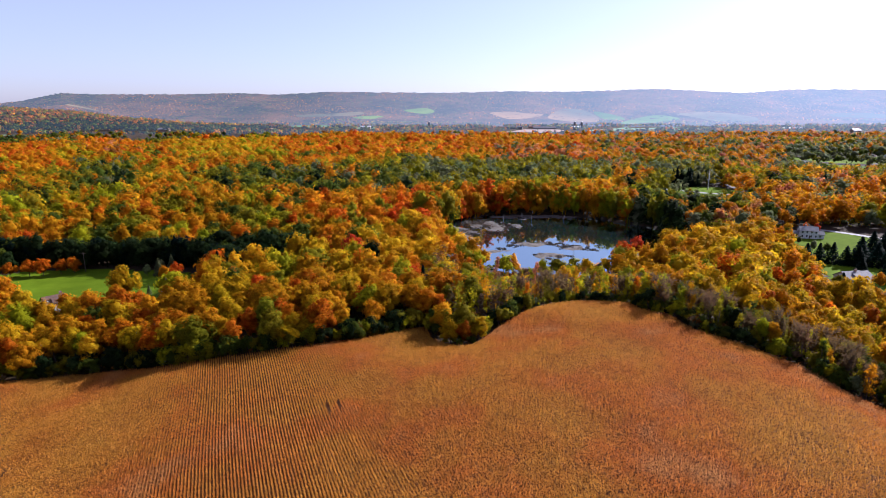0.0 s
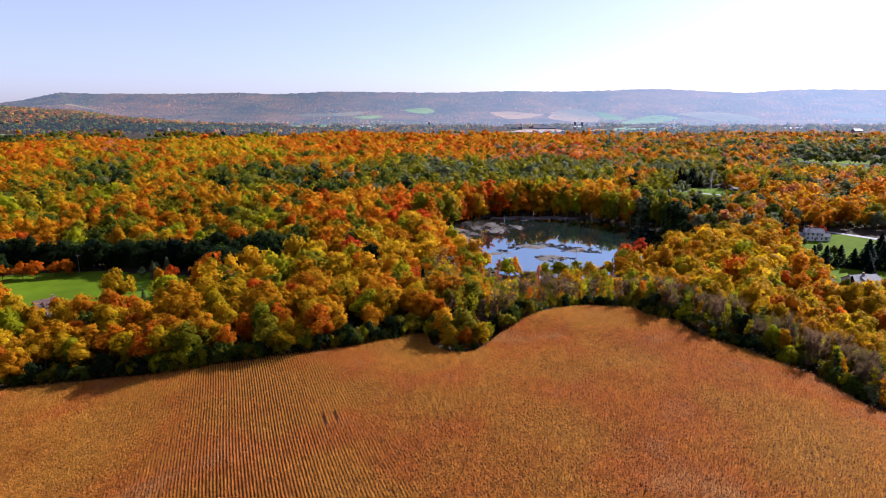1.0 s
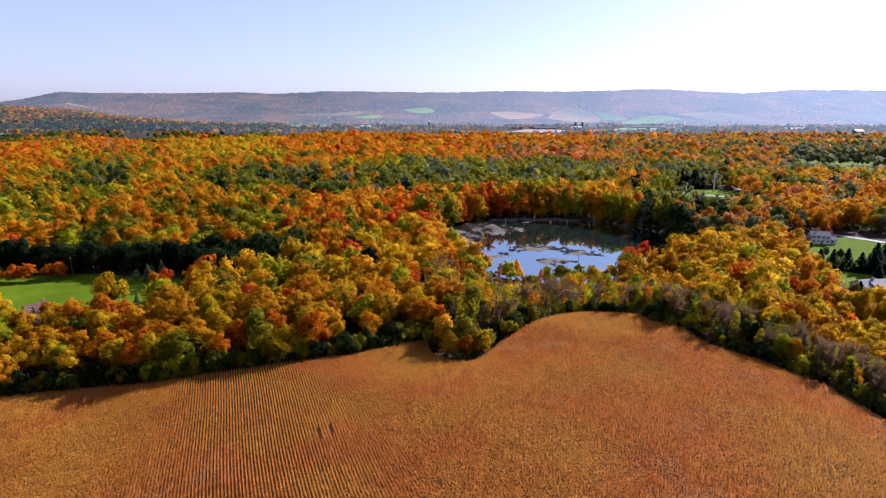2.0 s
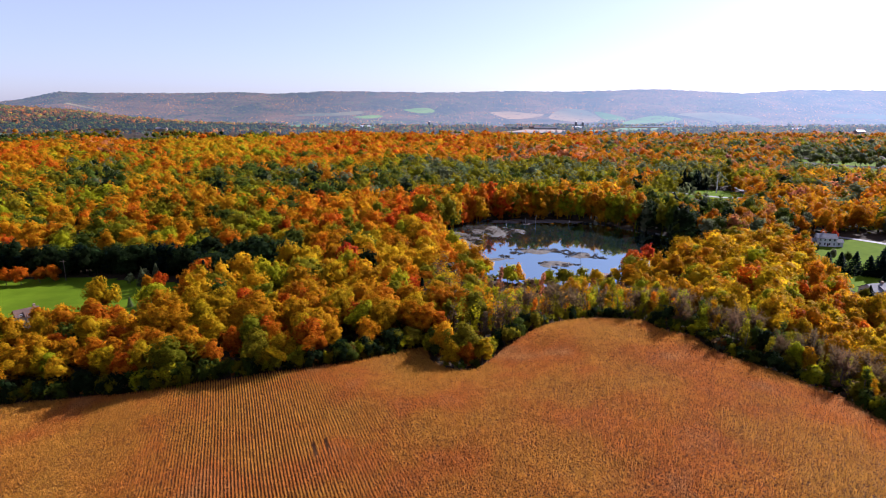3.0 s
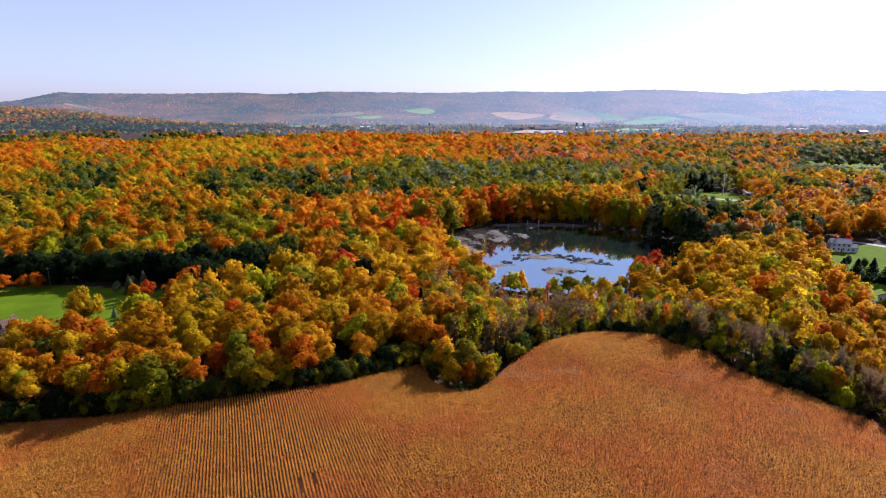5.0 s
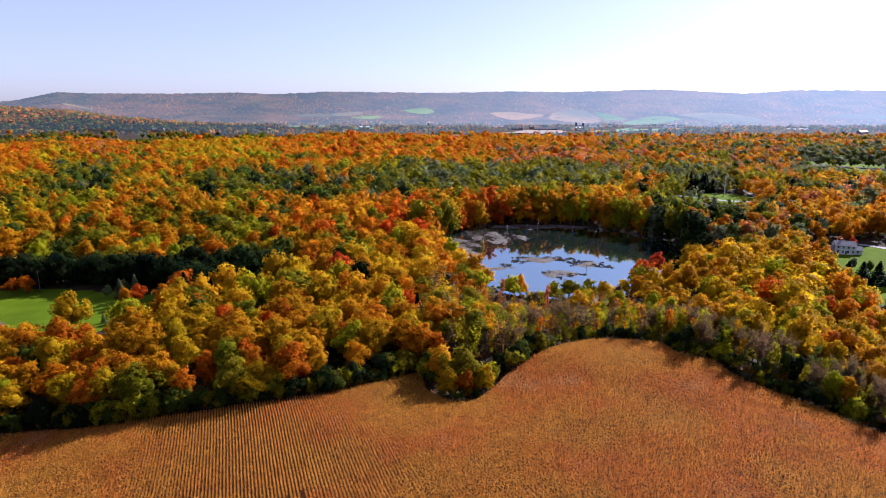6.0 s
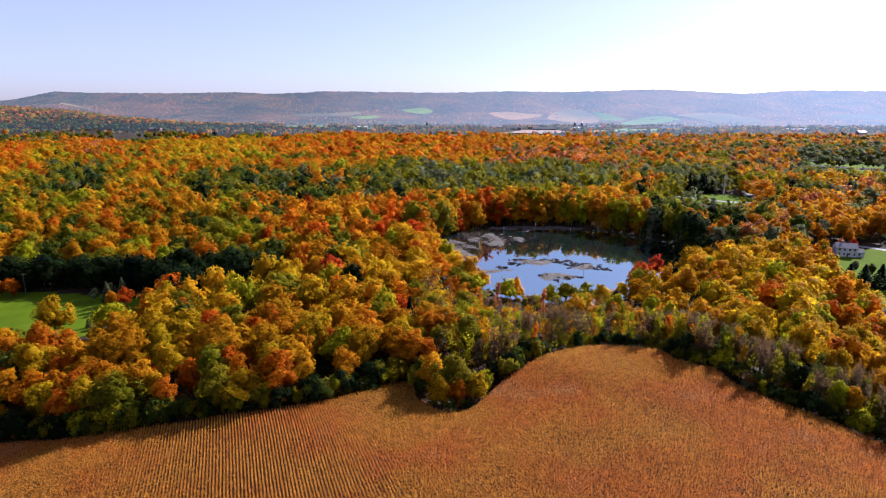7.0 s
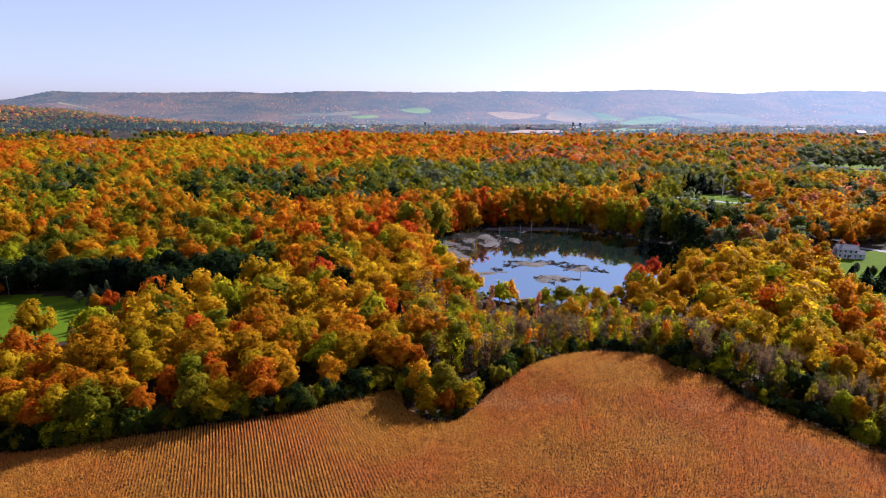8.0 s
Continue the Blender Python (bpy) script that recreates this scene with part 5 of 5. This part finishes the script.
# ---------------------------------------------------------------- the maize
def maize():
    """Rows of dry plants 0.76 m apart; along the tree belt some rows run round the headland."""
    g = np.random.default_rng(19)
    a = radians(20.5)
    d, nrm = np.array([-math.sin(a), math.cos(a)]), np.array([math.cos(a), math.sin(a)])
    K, S = np.meshgrid(np.arange(-380, 380) * 0.76 / UNIT, np.arange(-20, 260, 0.21))
    K, S = K.ravel(), S.ravel()
    K = K + 0.12 * np.sin(S * 0.11) + g.normal(0, 0.032, len(K))
    S = S + g.uniform(-0.12, 0.12, len(S))
    x, y = K * nrm[0] + S * d[0], K * nrm[1] + S * d[1]
    # thinner under and behind the start of the flight
    k = ((y > 66) & (np.abs(x) < 0.80 * y + 6)) | ((y <= 66) & (y > -16) & (np.abs(x) < 85) & (g.random(len(x)) < 0.22))
    x, y, S_, K_ = x[k], y[k], S[k], K[k]
    k = inside(FIELD, x, y)
    x, y, S_, K_ = x[k], y[k], S_[k], K_[k]
    gap = edge_gap(FIELD_EDGE, x, y)
    k = gap > 0.5
    # wheel marks where plants lie flat
    for mx, my, ln in ((-21.6, 101.0, 5.5), (-19.6, 102.0, 4.5), (-78, 92, 3), (-80, 92.4, 3)):
        along, across = (x - mx) * d[0] + (y - my) * d[1], (x - mx) * nrm[0] + (y - my) * nrm[1]
        k &= ~((np.abs(along) < ln / 2) & (np.abs(across) < 0.33))
    x, y, gap = x[k], y[k], gap[k]
    # thin patches
    k = g.random(len(x)) < 0.97 - 0.1 * (waves(x, y, 18, 4) > 0.9)
    x, y, gap = x[k], y[k], gap[k]
    z = land(x, y) + 0.05
    high = 1.5 + 0.2 * waves(x, y, 30, 6) + g.normal(0, 0.12, len(x))
    high *= 0.75 + 0.25 * np.clip(gap / 4, 0, 1)
    Vs, Fs, at = [], [], 0
    n = len(x)
    for b in range(6):
        t = g.uniform(0, 6.283, n)
        lift = g.uniform(0.3, 0.97, n) if b else np.ones(n)
        foot = np.stack([x + g.normal(0, 0.05, n), y + g.normal(0, 0.05, n), z + high * (lift - 0.1 if b else 0.55)], 1)
        ln = g.uniform(0.2, 0.42, n) if b else g.uniform(0.05, 0.2, n)
        tip = np.stack([x + np.cos(t) * ln * 0.7, y + np.sin(t) * ln * 0.7, z + high * lift + g.uniform(-0.3, 0.1, n)], 1)
        w = 0.088 if b else 0.045
        side = np.stack([-np.sin(t) * w, np.cos(t) * w, g.normal(0, 0.03, n)], 1)
        Vs.append(np.stack([foot - side, foot + side, tip], 1).reshape(-1, 3))
        Fs.append(np.arange(3 * n).reshape(-1, 3) + at)
        at += 3 * n
    return tagged(new("maize", mesh_from("maize", np.concatenate(Vs), np.concatenate(Fs), CORN)), "ripe dry brown maize standing in close rows", "maize", kind="stuff")


maize()


# ---------------------------------------------------------------- to metres
true_size = {ch.data for base in METRIC for ch in base.children_recursive if ch.data}
for me in bpy.data.meshes:
    if me not in true_size:
        me.transform(Matrix.Scale(UNIT, 4))
inner = {ch for base in METRIC for ch in base.children_recursive}
for ob in scene.objects:
    if ob is not cam and ob not in inner:
        ob.location = ob.location * UNIT
